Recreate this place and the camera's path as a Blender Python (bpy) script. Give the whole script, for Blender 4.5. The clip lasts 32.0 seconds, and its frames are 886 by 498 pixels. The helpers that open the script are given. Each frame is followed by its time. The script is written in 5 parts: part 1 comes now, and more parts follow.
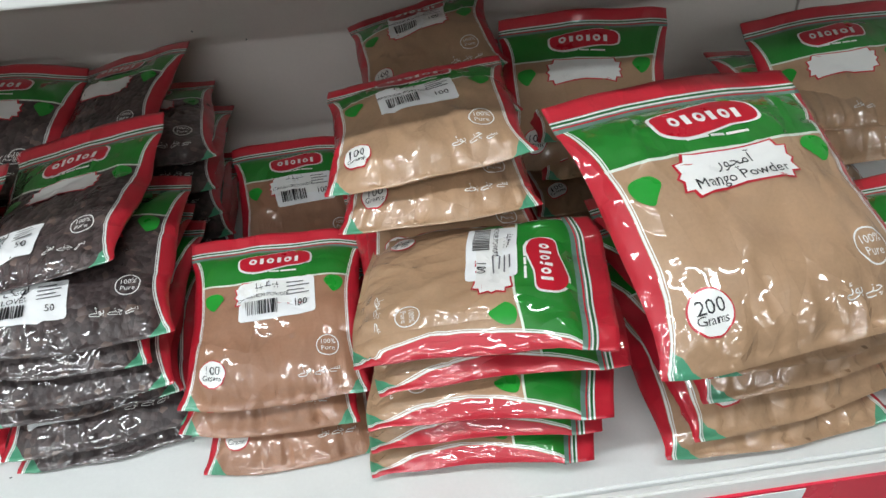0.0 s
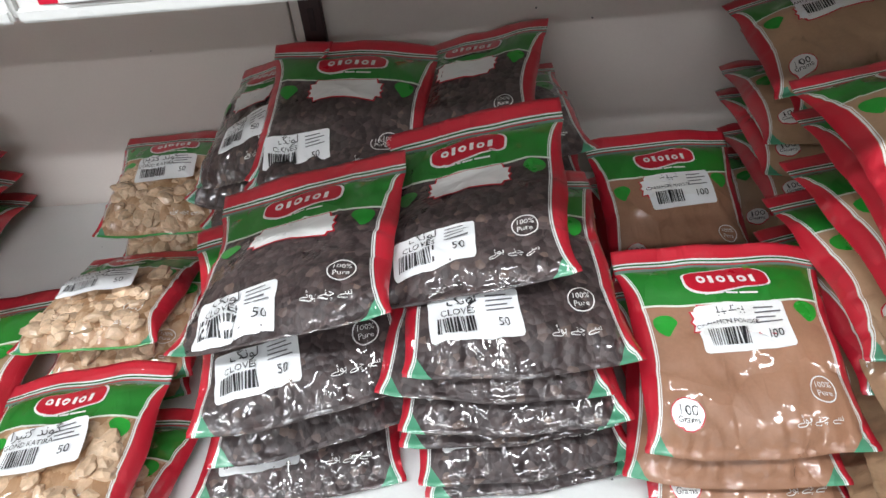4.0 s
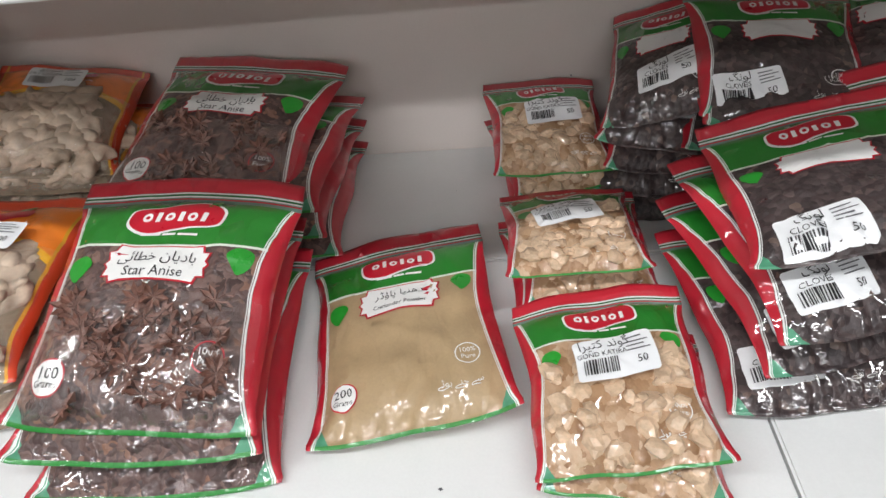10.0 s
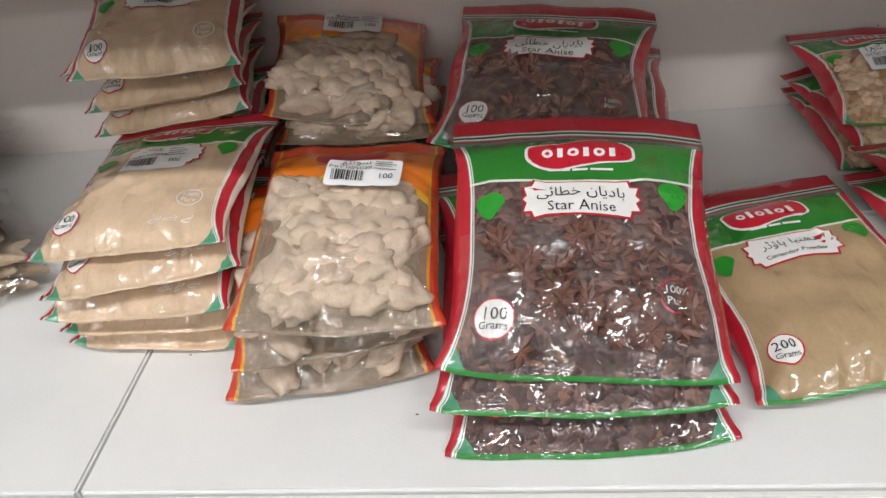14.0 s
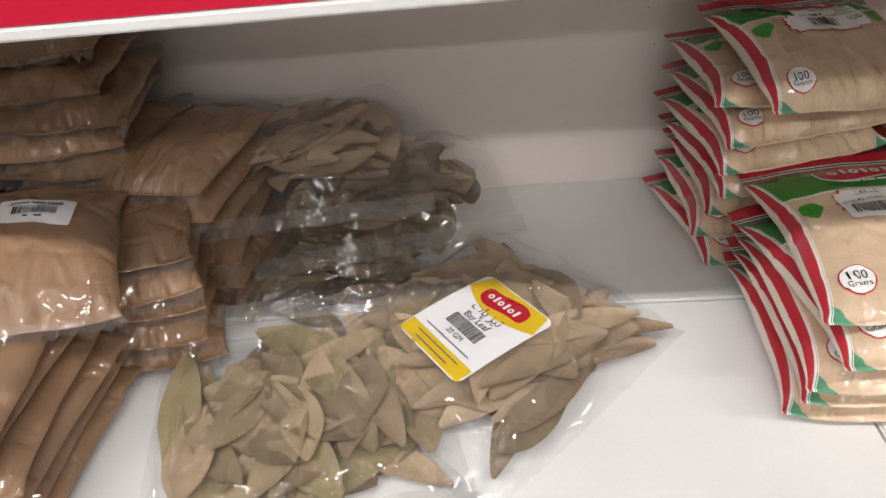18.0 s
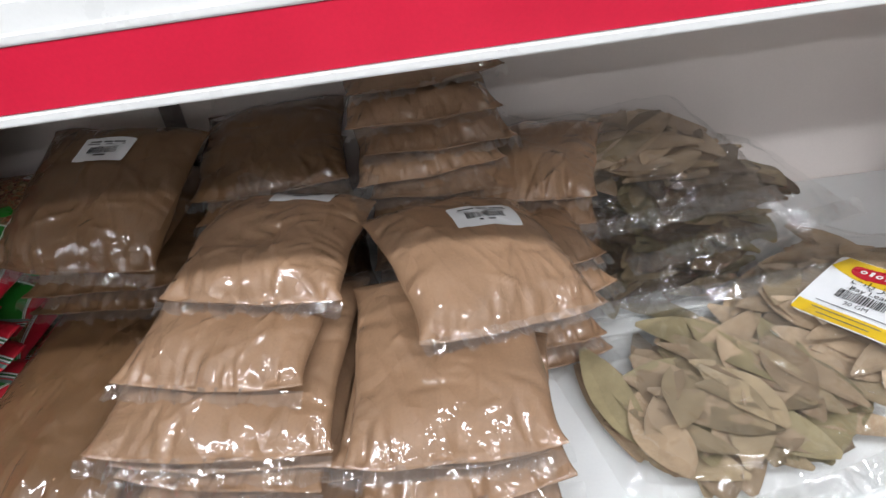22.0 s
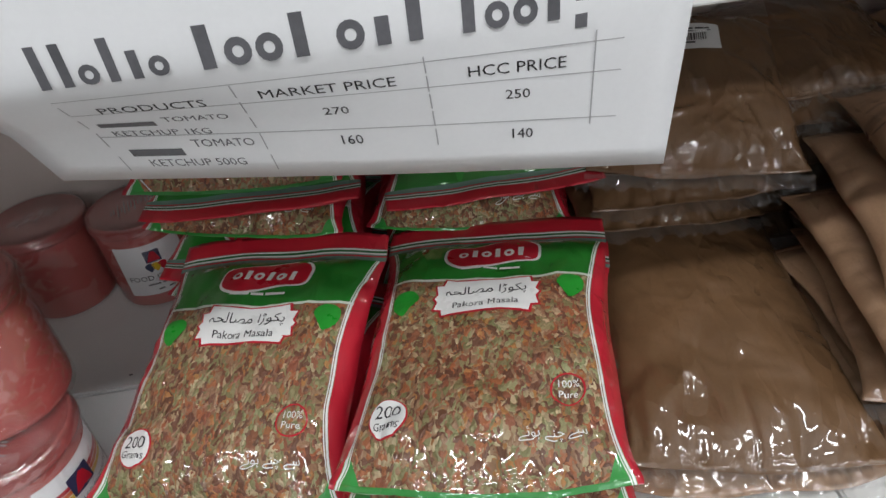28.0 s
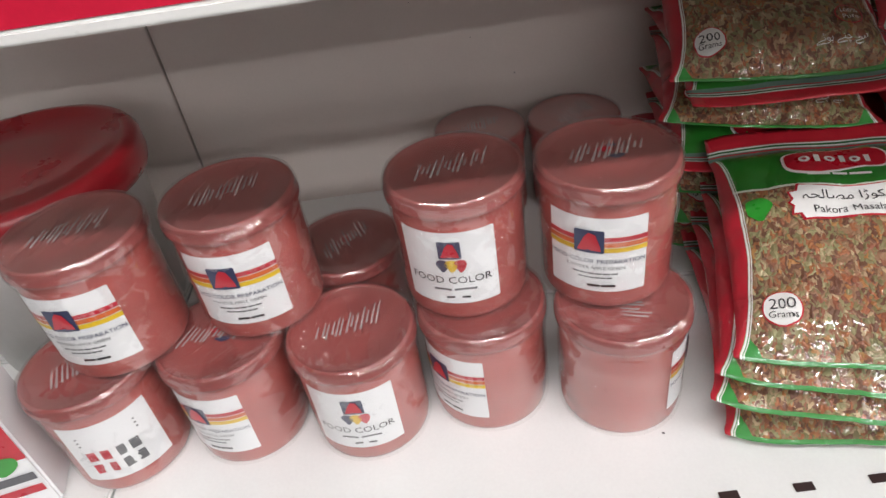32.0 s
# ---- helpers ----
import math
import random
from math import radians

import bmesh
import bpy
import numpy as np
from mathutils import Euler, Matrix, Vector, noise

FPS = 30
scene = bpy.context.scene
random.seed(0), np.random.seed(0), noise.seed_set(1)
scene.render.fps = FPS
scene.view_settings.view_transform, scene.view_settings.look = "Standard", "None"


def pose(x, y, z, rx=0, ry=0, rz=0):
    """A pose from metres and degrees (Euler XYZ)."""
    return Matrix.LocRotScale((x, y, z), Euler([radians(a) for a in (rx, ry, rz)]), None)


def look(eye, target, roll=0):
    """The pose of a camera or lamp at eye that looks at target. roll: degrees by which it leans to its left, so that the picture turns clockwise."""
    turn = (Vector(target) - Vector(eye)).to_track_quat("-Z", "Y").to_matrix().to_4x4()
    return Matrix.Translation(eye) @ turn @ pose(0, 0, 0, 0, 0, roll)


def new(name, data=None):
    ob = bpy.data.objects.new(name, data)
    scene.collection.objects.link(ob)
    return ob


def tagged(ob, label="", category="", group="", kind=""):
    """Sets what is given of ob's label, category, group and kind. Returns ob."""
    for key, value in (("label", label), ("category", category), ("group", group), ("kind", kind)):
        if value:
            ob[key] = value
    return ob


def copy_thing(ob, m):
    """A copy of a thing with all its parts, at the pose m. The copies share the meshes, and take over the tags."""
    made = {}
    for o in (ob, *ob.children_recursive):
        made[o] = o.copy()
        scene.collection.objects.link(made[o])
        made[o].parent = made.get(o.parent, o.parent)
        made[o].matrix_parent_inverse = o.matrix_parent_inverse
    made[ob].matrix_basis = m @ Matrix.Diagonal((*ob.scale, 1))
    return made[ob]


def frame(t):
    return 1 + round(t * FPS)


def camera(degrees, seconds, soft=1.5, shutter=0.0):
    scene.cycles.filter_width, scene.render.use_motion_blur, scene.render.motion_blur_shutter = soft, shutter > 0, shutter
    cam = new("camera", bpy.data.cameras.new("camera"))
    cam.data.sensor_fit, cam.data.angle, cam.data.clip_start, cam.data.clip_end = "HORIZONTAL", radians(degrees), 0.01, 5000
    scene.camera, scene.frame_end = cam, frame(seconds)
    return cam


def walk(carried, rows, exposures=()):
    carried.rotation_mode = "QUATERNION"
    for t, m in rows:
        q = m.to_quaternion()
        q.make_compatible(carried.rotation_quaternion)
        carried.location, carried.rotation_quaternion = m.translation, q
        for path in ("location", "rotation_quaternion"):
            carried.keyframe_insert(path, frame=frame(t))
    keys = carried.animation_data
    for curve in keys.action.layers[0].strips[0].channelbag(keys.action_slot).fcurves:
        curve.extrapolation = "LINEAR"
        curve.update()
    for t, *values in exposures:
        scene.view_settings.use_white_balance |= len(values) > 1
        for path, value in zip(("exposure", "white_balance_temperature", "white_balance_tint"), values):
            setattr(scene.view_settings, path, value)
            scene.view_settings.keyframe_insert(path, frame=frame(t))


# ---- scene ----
cam = camera(67.1, 32.0, soft=1.5)
PATH = [
    (0, (0.364, -0.765, 1.44), (0.499, 0.816, 0.224), -3.8),
    (0.5, (0.336, -0.748, 1.441), (0.454, 0.825, 0.21), -3.1),
    (1, (0.295, -0.742, 1.443), (0.35, 0.855, 0.241), -3.3),
    (1.5, (0.261, -0.725, 1.445), (0.302, 0.874, 0.244), -4.1),
    (2, (0.218, -0.694, 1.442), (0.217, 0.927, 0.27), -4.8),
    (2.5, (0.179, -0.683, 1.431), (0.156, 0.94, 0.263), -4.5),
    (3, (0.139, -0.678, 1.427), (0.048, 0.926, 0.236), -5.3),
    (3.5, (0.12, -0.677, 1.424), (-0.013, 0.902, 0.204), -5.9),
    (5.5, (0.038, -0.692, 1.447), (-0.1, 0.874, 0.21), -7.7),
    (6, (-0.002, -0.708, 1.454), (-0.155, 0.858, 0.219), -8.2),
    (6.5, (-0.043, -0.716, 1.451), (-0.162, 0.842, 0.204), -8.0),
    (7, (-0.085, -0.734, 1.466), (-0.217, 0.835, 0.233), -8.1),
    (7.5, (-0.107, -0.751, 1.466), (-0.254, 0.822, 0.24), -8.5),
    (8, (-0.155, -0.753, 1.467), (-0.324, 0.82, 0.244), -10.2),
    (8.5, (-0.191, -0.733, 1.461), (-0.388, 0.842, 0.245), -10.0),
    (9, (-0.221, -0.727, 1.455), (-0.418, 0.819, 0.202), -9.2),
    (9.5, (-0.252, -0.726, 1.449), (-0.466, 0.806, 0.182), -8.7),
    (10, (-0.277, -0.733, 1.442), (-0.452, 0.801, 0.171), -7.0),
    (10.5, (-0.321, -0.744, 1.435), (-0.476, 0.773, 0.141), -6.6),
    (11, (-0.352, -0.739, 1.427), (-0.493, 0.768, 0.119), -5.9),
    (11.5, (-0.405, -0.724, 1.421), (-0.554, 0.765, 0.093), -6.1),
    (12, (-0.447, -0.705, 1.419), (-0.62, 0.776, 0.086), -6.9),
    (12.5, (-0.482, -0.694, 1.405), (-0.678, 0.787, 0.075), -6.7),
    (13, (-0.511, -0.691, 1.405), (-0.688, 0.785, 0.066), -6.3),
    (13.5, (-0.545, -0.727, 1.393), (-0.761, 0.783, 0.099), -7.4),
    (15.5, (-0.819, -0.757, 1.446), (-0.941, 0.861, 0.276), -7.5),
    (16, (-0.906, -0.747, 1.442), (-1.014, 0.881, 0.286), -6.7),
    (16.5, (-1.0, -0.73, 1.449), (-1.189, 0.863, 0.254), -9.0),
    (17, (-1.072, -0.722, 1.44), (-1.254, 0.864, 0.235), -7.9),
    (17.5, (-1.121, -0.711, 1.439), (-1.313, 0.874, 0.234), -8.3),
    (18, (-1.182, -0.696, 1.433), (-1.353, 0.894, 0.233), -6.7),
    (18.5, (-1.226, -0.664, 1.425), (-1.441, 0.912, 0.212), -7.1),
    (19, (-1.248, -0.662, 1.402), (-1.445, 0.894, 0.162), -5.2),
    (19.5, (-1.318, -0.67, 1.416), (-1.511, 0.887, 0.176), -6.0),
    (20, (-1.379, -0.683, 1.425), (-1.563, 0.865, 0.172), -7.2),
    (20.5, (-1.414, -0.697, 1.446), (-1.557, 0.858, 0.196), -8.3),
    (21, (-1.453, -0.731, 1.461), (-1.578, 0.886, 0.291), -9.9),
    (21.5, (-1.506, -0.758, 1.461), (-1.611, 0.9, 0.346), -9.9),
    (22, (-1.554, -0.748, 1.456), (-1.631, 0.923, 0.36), -8.9),
    (22.5, (-1.603, -0.743, 1.454), (-1.701, 0.901, 0.319), -10.0),
    (23, (-1.635, -0.729, 1.445), (-1.76, 0.906, 0.299), -9.9),
    (23.5, (-1.657, -0.711, 1.447), (-1.763, 0.929, 0.307), -10.2),
    (24, (-1.675, -0.701, 1.439), (-1.774, 0.934, 0.291), -9.9),
    (24.5, (-1.714, -0.703, 1.433), (-1.846, 0.9, 0.244), -9.5),
    (25, (-1.763, -0.704, 1.431), (-1.984, 0.875, 0.223), -11.3),
    (25.5, (-1.81, -0.689, 1.427), (-2.076, 0.874, 0.208), -10.9),
    (27.5, (-2.072, -0.656, 1.432), (-2.011, 0.929, 0.215), -6.4),
    (28, (-2.143, -0.665, 1.438), (-2.052, 0.929, 0.234), -6.7),
    (28.5, (-2.189, -0.674, 1.448), (-2.088, 0.932, 0.259), -8.1),
    (29, (-2.225, -0.677, 1.451), (-2.094, 0.948, 0.293), -10.9),
    (29.5, (-2.259, -0.679, 1.44), (-2.157, 0.95, 0.283), -8.8),
    (30, (-2.304, -0.676, 1.439), (-2.221, 0.939, 0.262), -7.9),
    (30.5, (-2.358, -0.692, 1.437), (-2.33, 0.908, 0.237), -7.5),
    (31, (-2.411, -0.706, 1.427), (-2.406, 0.903, 0.24), -7.8),
    (31.5, (-2.473, -0.695, 1.426), (-2.5, 0.894, 0.213), -8.1),
    (32, (-2.536, -0.688, 1.424), (-2.622, 0.898, 0.209), -9.5),
]
# ---------------------------------------------------------------- light
EXPOSURES = [(0.0, -0.22, 6350, 5), (3.0, 0.08, 6350, 8), (6.0, -0.12, 6500, 10), (8.0, -0.14, 6500, 10), (10.0, -0.28, 6550, 10.5), (13.0, -0.52, 6650, 11), (15.5, -0.5, 6850, 13.5), (17.0, -0.48, 6950, 15), (19.0, -0.22, 6850, 15),
             (22.0, -0.15, 6300, 11.5), (24.0, -0.14, 6250, 11.5), (25.0, -0.02, 6100, 8.5), (27.0, -0.35, 6450, 10), (28.3, -0.7, 6500, 10.5), (29.0, -0.8, 6550, 11), (30.0, -0.56, 6600, 11), (31.0, -0.16, 6750, 13), (32.0, -0.2, 6800, 14)]
walk(cam, [(t, look(eye, target, roll)) for t, eye, target, roll in PATH], EXPOSURES)

world = bpy.data.worlds.new("world")
scene.world = world
world.use_nodes = True
world.node_tree.nodes["Background"].inputs[0].default_value = (0.95, 0.97, 1.0, 1)
world.node_tree.nodes["Background"].inputs[1].default_value = 0.003


def area(name, m, sx, sy, watts, col):
    data = bpy.data.lights.new(name, "AREA")
    data.shape, data.size, data.size_y, data.energy, data.color = "RECTANGLE", sx, sy, watts, col
    ob = new(name, data)
    ob.matrix_world = m
    return ob


CEIL = 2.95
TUBES = [(-1.25, 66.0, 0.0), (-2.6, 44.0, 20.0), (-4.1, 22.0, 45.0), (-5.8, 17.0, 55.0), (-7.6, 14.0, 60.0)]  # rows of battens along the aisles: y, watts, lean to the shelf
for ty, watts, lean in TUBES:
    area("ceiling_lamp", pose(-1.15, ty, CEIL - 0.1, lean), 4.4, 0.08 if ty > -3 else 0.03, watts, (0.96, 0.98, 1.0))

# ---------------------------------------------------------------- material helpers


def socket(nt, node, i, v):
    if hasattr(v, "is_linked"):
        nt.links.new(v, node.inputs[i])
    elif v is not None:
        node.inputs[i].default_value = v


def math_node(nt, op, a, b=None, c=None, clamp=False):
    n = nt.nodes.new("ShaderNodeMath")
    n.operation, n.use_clamp = op, clamp
    for i, v in enumerate((a, b, c)):
        socket(nt, n, i, v)
    return n.outputs[0]


def mix_node(nt, fac, a, b, blend="MIX"):
    n = nt.nodes.new("ShaderNodeMix")
    n.data_type, n.blend_type = "RGBA", blend
    socket(nt, n, 0, fac)
    for i, v in ((6, a), (7, b)):
        socket(nt, n, i, (*v, 1) if isinstance(v, tuple) and len(v) == 3 else v)
    return n.outputs[2]


def ramp_node(nt, fac, stops, mode="LINEAR"):
    n = nt.nodes.new("ShaderNodeValToRGB")
    n.color_ramp.interpolation = mode
    while len(n.color_ramp.elements) < len(stops):
        n.color_ramp.elements.new(0.5)
    for e, (p, col) in zip(n.color_ramp.elements, stops):
        e.position, e.color = p, (*col, 1)
    nt.links.new(fac, n.inputs[0])
    return n.outputs[0]


def noise_node(nt, vec, scale, detail=4.0, rough=0.55):
    n = nt.nodes.new("ShaderNodeTexNoise")
    n.inputs["Scale"].default_value, n.inputs["Detail"].default_value, n.inputs["Roughness"].default_value = scale, detail, rough
    nt.links.new(vec, n.inputs["Vector"])
    return n.outputs[0]


def cells_node(nt, vec, scale, out="Color", feature="F1"):
    n = nt.nodes.new("ShaderNodeTexVoronoi")
    n.feature = feature
    n.inputs["Scale"].default_value = scale
    nt.links.new(vec, n.inputs["Vector"])
    return n.outputs[out]


def bump_node(nt, height, strength, dist=0.001, normal=None):
    n = nt.nodes.new("ShaderNodeBump")
    n.inputs["Strength"].default_value, n.inputs["Distance"].default_value = strength, dist
    nt.links.new(height, n.inputs["Height"])
    if normal is not None:
        nt.links.new(normal, n.inputs["Normal"])
    return n.outputs[0]


def start_material(name, rough=0.5, metal=0.0, coat=0.0, coat_rough=0.06):
    m = bpy.data.materials.new(name)
    m.use_nodes = True
    nt = m.node_tree
    b = nt.nodes["Principled BSDF"]
    b.inputs["Roughness"].default_value, b.inputs["Metallic"].default_value = rough, metal
    b.inputs["Coat Weight"].default_value, b.inputs["Coat Roughness"].default_value = coat, coat_rough
    return m, nt, b


def local_vec(nt, spread=7.0, stretch=None):
    """Local coordinates in metres, shifted for each object, so that no two bags carry the same grain."""
    tc, oi = nt.nodes.new("ShaderNodeTexCoord"), nt.nodes.new("ShaderNodeObjectInfo")
    add = nt.nodes.new("ShaderNodeVectorMath")
    add.operation = "ADD"
    nt.links.new(tc.outputs["Object"], add.inputs[0])
    nt.links.new(math_node(nt, "MULTIPLY", oi.outputs["Random"], spread), add.inputs[1])
    if not stretch:
        return add.outputs[0]
    mul = nt.nodes.new("ShaderNodeVectorMath")
    mul.operation = "MULTIPLY"
    nt.links.new(add.outputs[0], mul.inputs[0])
    mul.inputs[1].default_value = stretch
    return mul.outputs[0]


def film_creases(nt, amount):
    """Thin film drawn into flat facets with sharp creases between them, slack in patches and along the hem."""
    height = None
    for scale, slope, stretch in ((22, 1.1, (1.0, 0.45, 1.0)), (52, 0.85, (1.0, 0.3, 1.0)), (120, 0.16, (1.0, 0.3, 1.0))):
        bent = nt.nodes.new("ShaderNodeVectorMath")
        bent.operation = "MULTIPLY_ADD"
        vec = local_vec(nt, 5.0, stretch)
        waver = noise_node(nt, vec, scale * 0.7, 2.0)
        nt.links.new(waver.node.outputs["Color"], bent.inputs[0])
        bent.inputs[1].default_value = (0.45 / scale,) * 3
        nt.links.new(vec, bent.inputs[2])
        cell = nt.nodes.new("ShaderNodeTexVoronoi")
        cell.inputs["Scale"].default_value = scale
        nt.links.new(bent.outputs[0], cell.inputs["Vector"])
        off, lean, dot = (nt.nodes.new("ShaderNodeVectorMath") for _ in range(3))
        off.operation, lean.operation, dot.operation = "SUBTRACT", "SUBTRACT", "DOT_PRODUCT"
        nt.links.new(bent.outputs[0], off.inputs[0])
        nt.links.new(cell.outputs["Position"], off.inputs[1])
        nt.links.new(cell.outputs["Color"], lean.inputs[0])
        lean.inputs[1].default_value = (0.5, 0.5, 0.5)
        nt.links.new(off.outputs[0], dot.inputs[0])
        nt.links.new(lean.outputs[0], dot.inputs[1])
        facet = math_node(nt, "MULTIPLY", dot.outputs["Value"], slope * amount)
        height = facet if height is None else math_node(nt, "ADD", height, facet)
    tc, sep = nt.nodes.new("ShaderNodeTexCoord"), nt.nodes.new("ShaderNodeSeparateXYZ")
    nt.links.new(tc.outputs["UV"], sep.inputs[0])
    hem = math_node(nt, "SUBTRACT", 1.0, math_node(nt, "MULTIPLY", sep.outputs[1], 3.2), clamp=True)
    slack = math_node(nt, "MULTIPLY", math_node(nt, "SUBTRACT", noise_node(nt, local_vec(nt, 5.0), 15, 2.0), 0.45), 4.0, clamp=True)
    slack = math_node(nt, "ADD", math_node(nt, "MULTIPLY", math_node(nt, "MAXIMUM", hem, slack), 0.8), 0.2)
    for scale, tall in ((20, 0.0011), (46, 0.0007)):
        ridge = math_node(nt, "ABSOLUTE", math_node(nt, "SUBTRACT", math_node(nt, "MULTIPLY", noise_node(nt, local_vec(nt, 6.0, (1.0, 0.55, 1.0)), scale, 1.0), 2.0), 1.0))
        ridge = math_node(nt, "POWER", math_node(nt, "SUBTRACT", 1.0, ridge, clamp=True), 9.0)
        height = math_node(nt, "ADD", height, math_node(nt, "MULTIPLY", ridge, tall * amount))
    height = math_node(nt, "MULTIPLY", height, slack)
    soft = noise_node(nt, local_vec(nt, 5.0, (1.0, 0.7, 1.0)), 32, 2.0, 0.5)
    height = math_node(nt, "ADD", height, math_node(nt, "MULTIPLY", soft, 0.0012 * amount))
    return bump_node(nt, height, 1.0, 1.0)


def speckled(name, col, rough=0.5, var=0.12, scale=40.0, bump=0.15, metal=0.0, coat=0.0, fine=400.0, film=0.0, each=0.0):
    """A plain surface with large and small variation."""
    m, nt, b = start_material(name, rough, metal, coat)
    vec = local_vec(nt, 3.0)
    big, small = noise_node(nt, vec, scale, 5), noise_node(nt, vec, fine, 3)
    f = math_node(nt, "ADD", math_node(nt, "MULTIPLY", big, 0.7), math_node(nt, "MULTIPLY", small, 0.3))
    lo, hi = tuple(c * (1 - var) for c in col), tuple(min(1, c * (1 + var)) for c in col)
    tone = ramp_node(nt, f, [(0.3, lo), (0.7, hi)])
    if each:
        oi = nt.nodes.new("ShaderNodeObjectInfo")
        tone = mix_node(nt, 1.0, tone, ramp_node(nt, oi.outputs["Random"], [(0.0, (1 - each,) * 3), (1.0, (1.0, 1.0, 1.0))]), "MULTIPLY")
    nt.links.new(tone, b.inputs["Base Color"])
    r = math_node(nt, "ADD", math_node(nt, "MULTIPLY", big, 0.2), rough - 0.1, clamp=True)
    nt.links.new(r, b.inputs["Roughness"])
    if bump:
        nt.links.new(bump_node(nt, f, bump, 0.0006), b.inputs["Normal"])
    if film:
        nt.links.new(film_creases(nt, film), b.inputs["Coat Normal"])
    return m


RED, GREEN, WHITE = (0.52, 0.012, 0.03), (0.012, 0.2, 0.018), (0.82, 0.82, 0.8)


def contents(nt, kind):
    """Colour and relief of what is seen through the film."""
    vec = local_vec(nt)
    if kind in ("tan", "beige", "brown", "cocoa", "cream", "umber"):
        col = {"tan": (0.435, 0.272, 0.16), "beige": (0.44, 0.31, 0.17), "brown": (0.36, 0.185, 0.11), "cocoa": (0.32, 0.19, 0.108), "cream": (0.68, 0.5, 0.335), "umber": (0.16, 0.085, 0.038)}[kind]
        big, small, wide = noise_node(nt, vec, 26, 4), noise_node(nt, vec, 420, 3), noise_node(nt, vec, 11, 2)
        f = math_node(nt, "ADD", math_node(nt, "MULTIPLY", big, 0.45), math_node(nt, "ADD", math_node(nt, "MULTIPLY", small, 0.25), math_node(nt, "MULTIPLY", wide, 0.3)))
        out = ramp_node(nt, f, [(0.3, tuple(c * 0.78 for c in col)), (0.55, col), (0.75, tuple(min(1, c * 1.16) for c in col))])
        return out, math_node(nt, "MULTIPLY", f, 0.6)
    if kind == "clove":
        cell, edge = cells_node(nt, vec, 190), cells_node(nt, vec, 190, "Distance")
        sep = nt.nodes.new("ShaderNodeSeparateColor")
        nt.links.new(cell, sep.inputs[0])
        out = ramp_node(nt, sep.outputs[0], [(0.0, (0.03, 0.02, 0.021)), (0.5, (0.055, 0.039, 0.039)), (0.92, (0.085, 0.061, 0.059)), (1.0, (0.16, 0.11, 0.09))])
        return out, math_node(nt, "SUBTRACT", 1.0, edge)
    if kind == "anise":
        warp = nt.nodes.new("ShaderNodeVectorMath")
        warp.operation = "MULTIPLY_ADD"
        nz = nt.nodes.new("ShaderNodeTexNoise")
        nz.inputs["Scale"].default_value = 60
        nt.links.new(vec, nz.inputs["Vector"])
        nt.links.new(nz.outputs[1], warp.inputs[0])
        warp.inputs[1].default_value = (0.03, 0.03, 0.03)
        nt.links.new(vec, warp.inputs[2])
        cell, edge = cells_node(nt, warp.outputs[0], 150), cells_node(nt, warp.outputs[0], 150, "Distance")
        sep = nt.nodes.new("ShaderNodeSeparateColor")
        nt.links.new(cell, sep.inputs[0])
        out = ramp_node(nt, sep.outputs[0], [(0.0, (0.05, 0.026, 0.024)), (0.5, (0.105, 0.06, 0.054)), (0.85, (0.17, 0.1, 0.085)), (1.0, (0.26, 0.13, 0.085))])
        return out, math_node(nt, "SUBTRACT", 1.0, edge)
    if kind == "gond":
        vec = local_vec(nt, 7.0, (1.0, 0.8, 1.0))
        bent = nt.nodes.new("ShaderNodeVectorMath")
        bent.operation = "MULTIPLY_ADD"
        nt.links.new(noise_node(nt, vec, 150, 2.0).node.outputs["Color"], bent.inputs[0])
        bent.inputs[1].default_value = (0.008, 0.008, 0.008)
        nt.links.new(vec, bent.inputs[2])
        cell, edge = cells_node(nt, bent.outputs[0], 135), cells_node(nt, bent.outputs[0], 135, "Distance")
        sep = nt.nodes.new("ShaderNodeSeparateColor")
        nt.links.new(cell, sep.inputs[0])
        mixed = math_node(nt, "ADD", math_node(nt, "MULTIPLY", sep.outputs[0], 0.6), math_node(nt, "MULTIPLY", noise_node(nt, vec, 130, 4), 0.4))
        out = ramp_node(nt, mixed, [(0.15, (0.27, 0.14, 0.065)), (0.4, (0.4, 0.235, 0.125)), (0.6, (0.5, 0.32, 0.19)), (0.85, (0.62, 0.45, 0.31))])
        return out, math_node(nt, "SUBTRACT", 1.0, edge)
    if kind == "masala":
        vec = local_vec(nt, 7.0, (1.0, 0.62, 1.0))
        bent = nt.nodes.new("ShaderNodeVectorMath")
        bent.operation = "MULTIPLY_ADD"
        nt.links.new(noise_node(nt, vec, 160, 2.0).node.outputs["Color"], bent.inputs[0])
        bent.inputs[1].default_value = (0.011, 0.011, 0.011)
        nt.links.new(vec, bent.inputs[2])
        cell, edge = cells_node(nt, bent.outputs[0], 360), cells_node(nt, bent.outputs[0], 360, "Distance")
        sep = nt.nodes.new("ShaderNodeSeparateColor")
        nt.links.new(cell, sep.inputs[0])
        out = ramp_node(nt, sep.outputs[0], [(0.0, (0.17, 0.08, 0.05)), (0.2, (0.3, 0.12, 0.07)), (0.32, (0.4, 0.16, 0.075)), (0.42, (0.34, 0.22, 0.14)), (0.58, (0.24, 0.24, 0.12)),
                                             (0.72, (0.33, 0.34, 0.19)), (0.84, (0.48, 0.4, 0.27)), (0.92, (0.46, 0.24, 0.09)), (0.97, (0.6, 0.52, 0.36))], "CONSTANT")
        patch = ramp_node(nt, noise_node(nt, vec, 30, 3), [(0.35, (0.9, 0.68, 0.58)), (0.65, (0.92, 0.9, 0.78))])
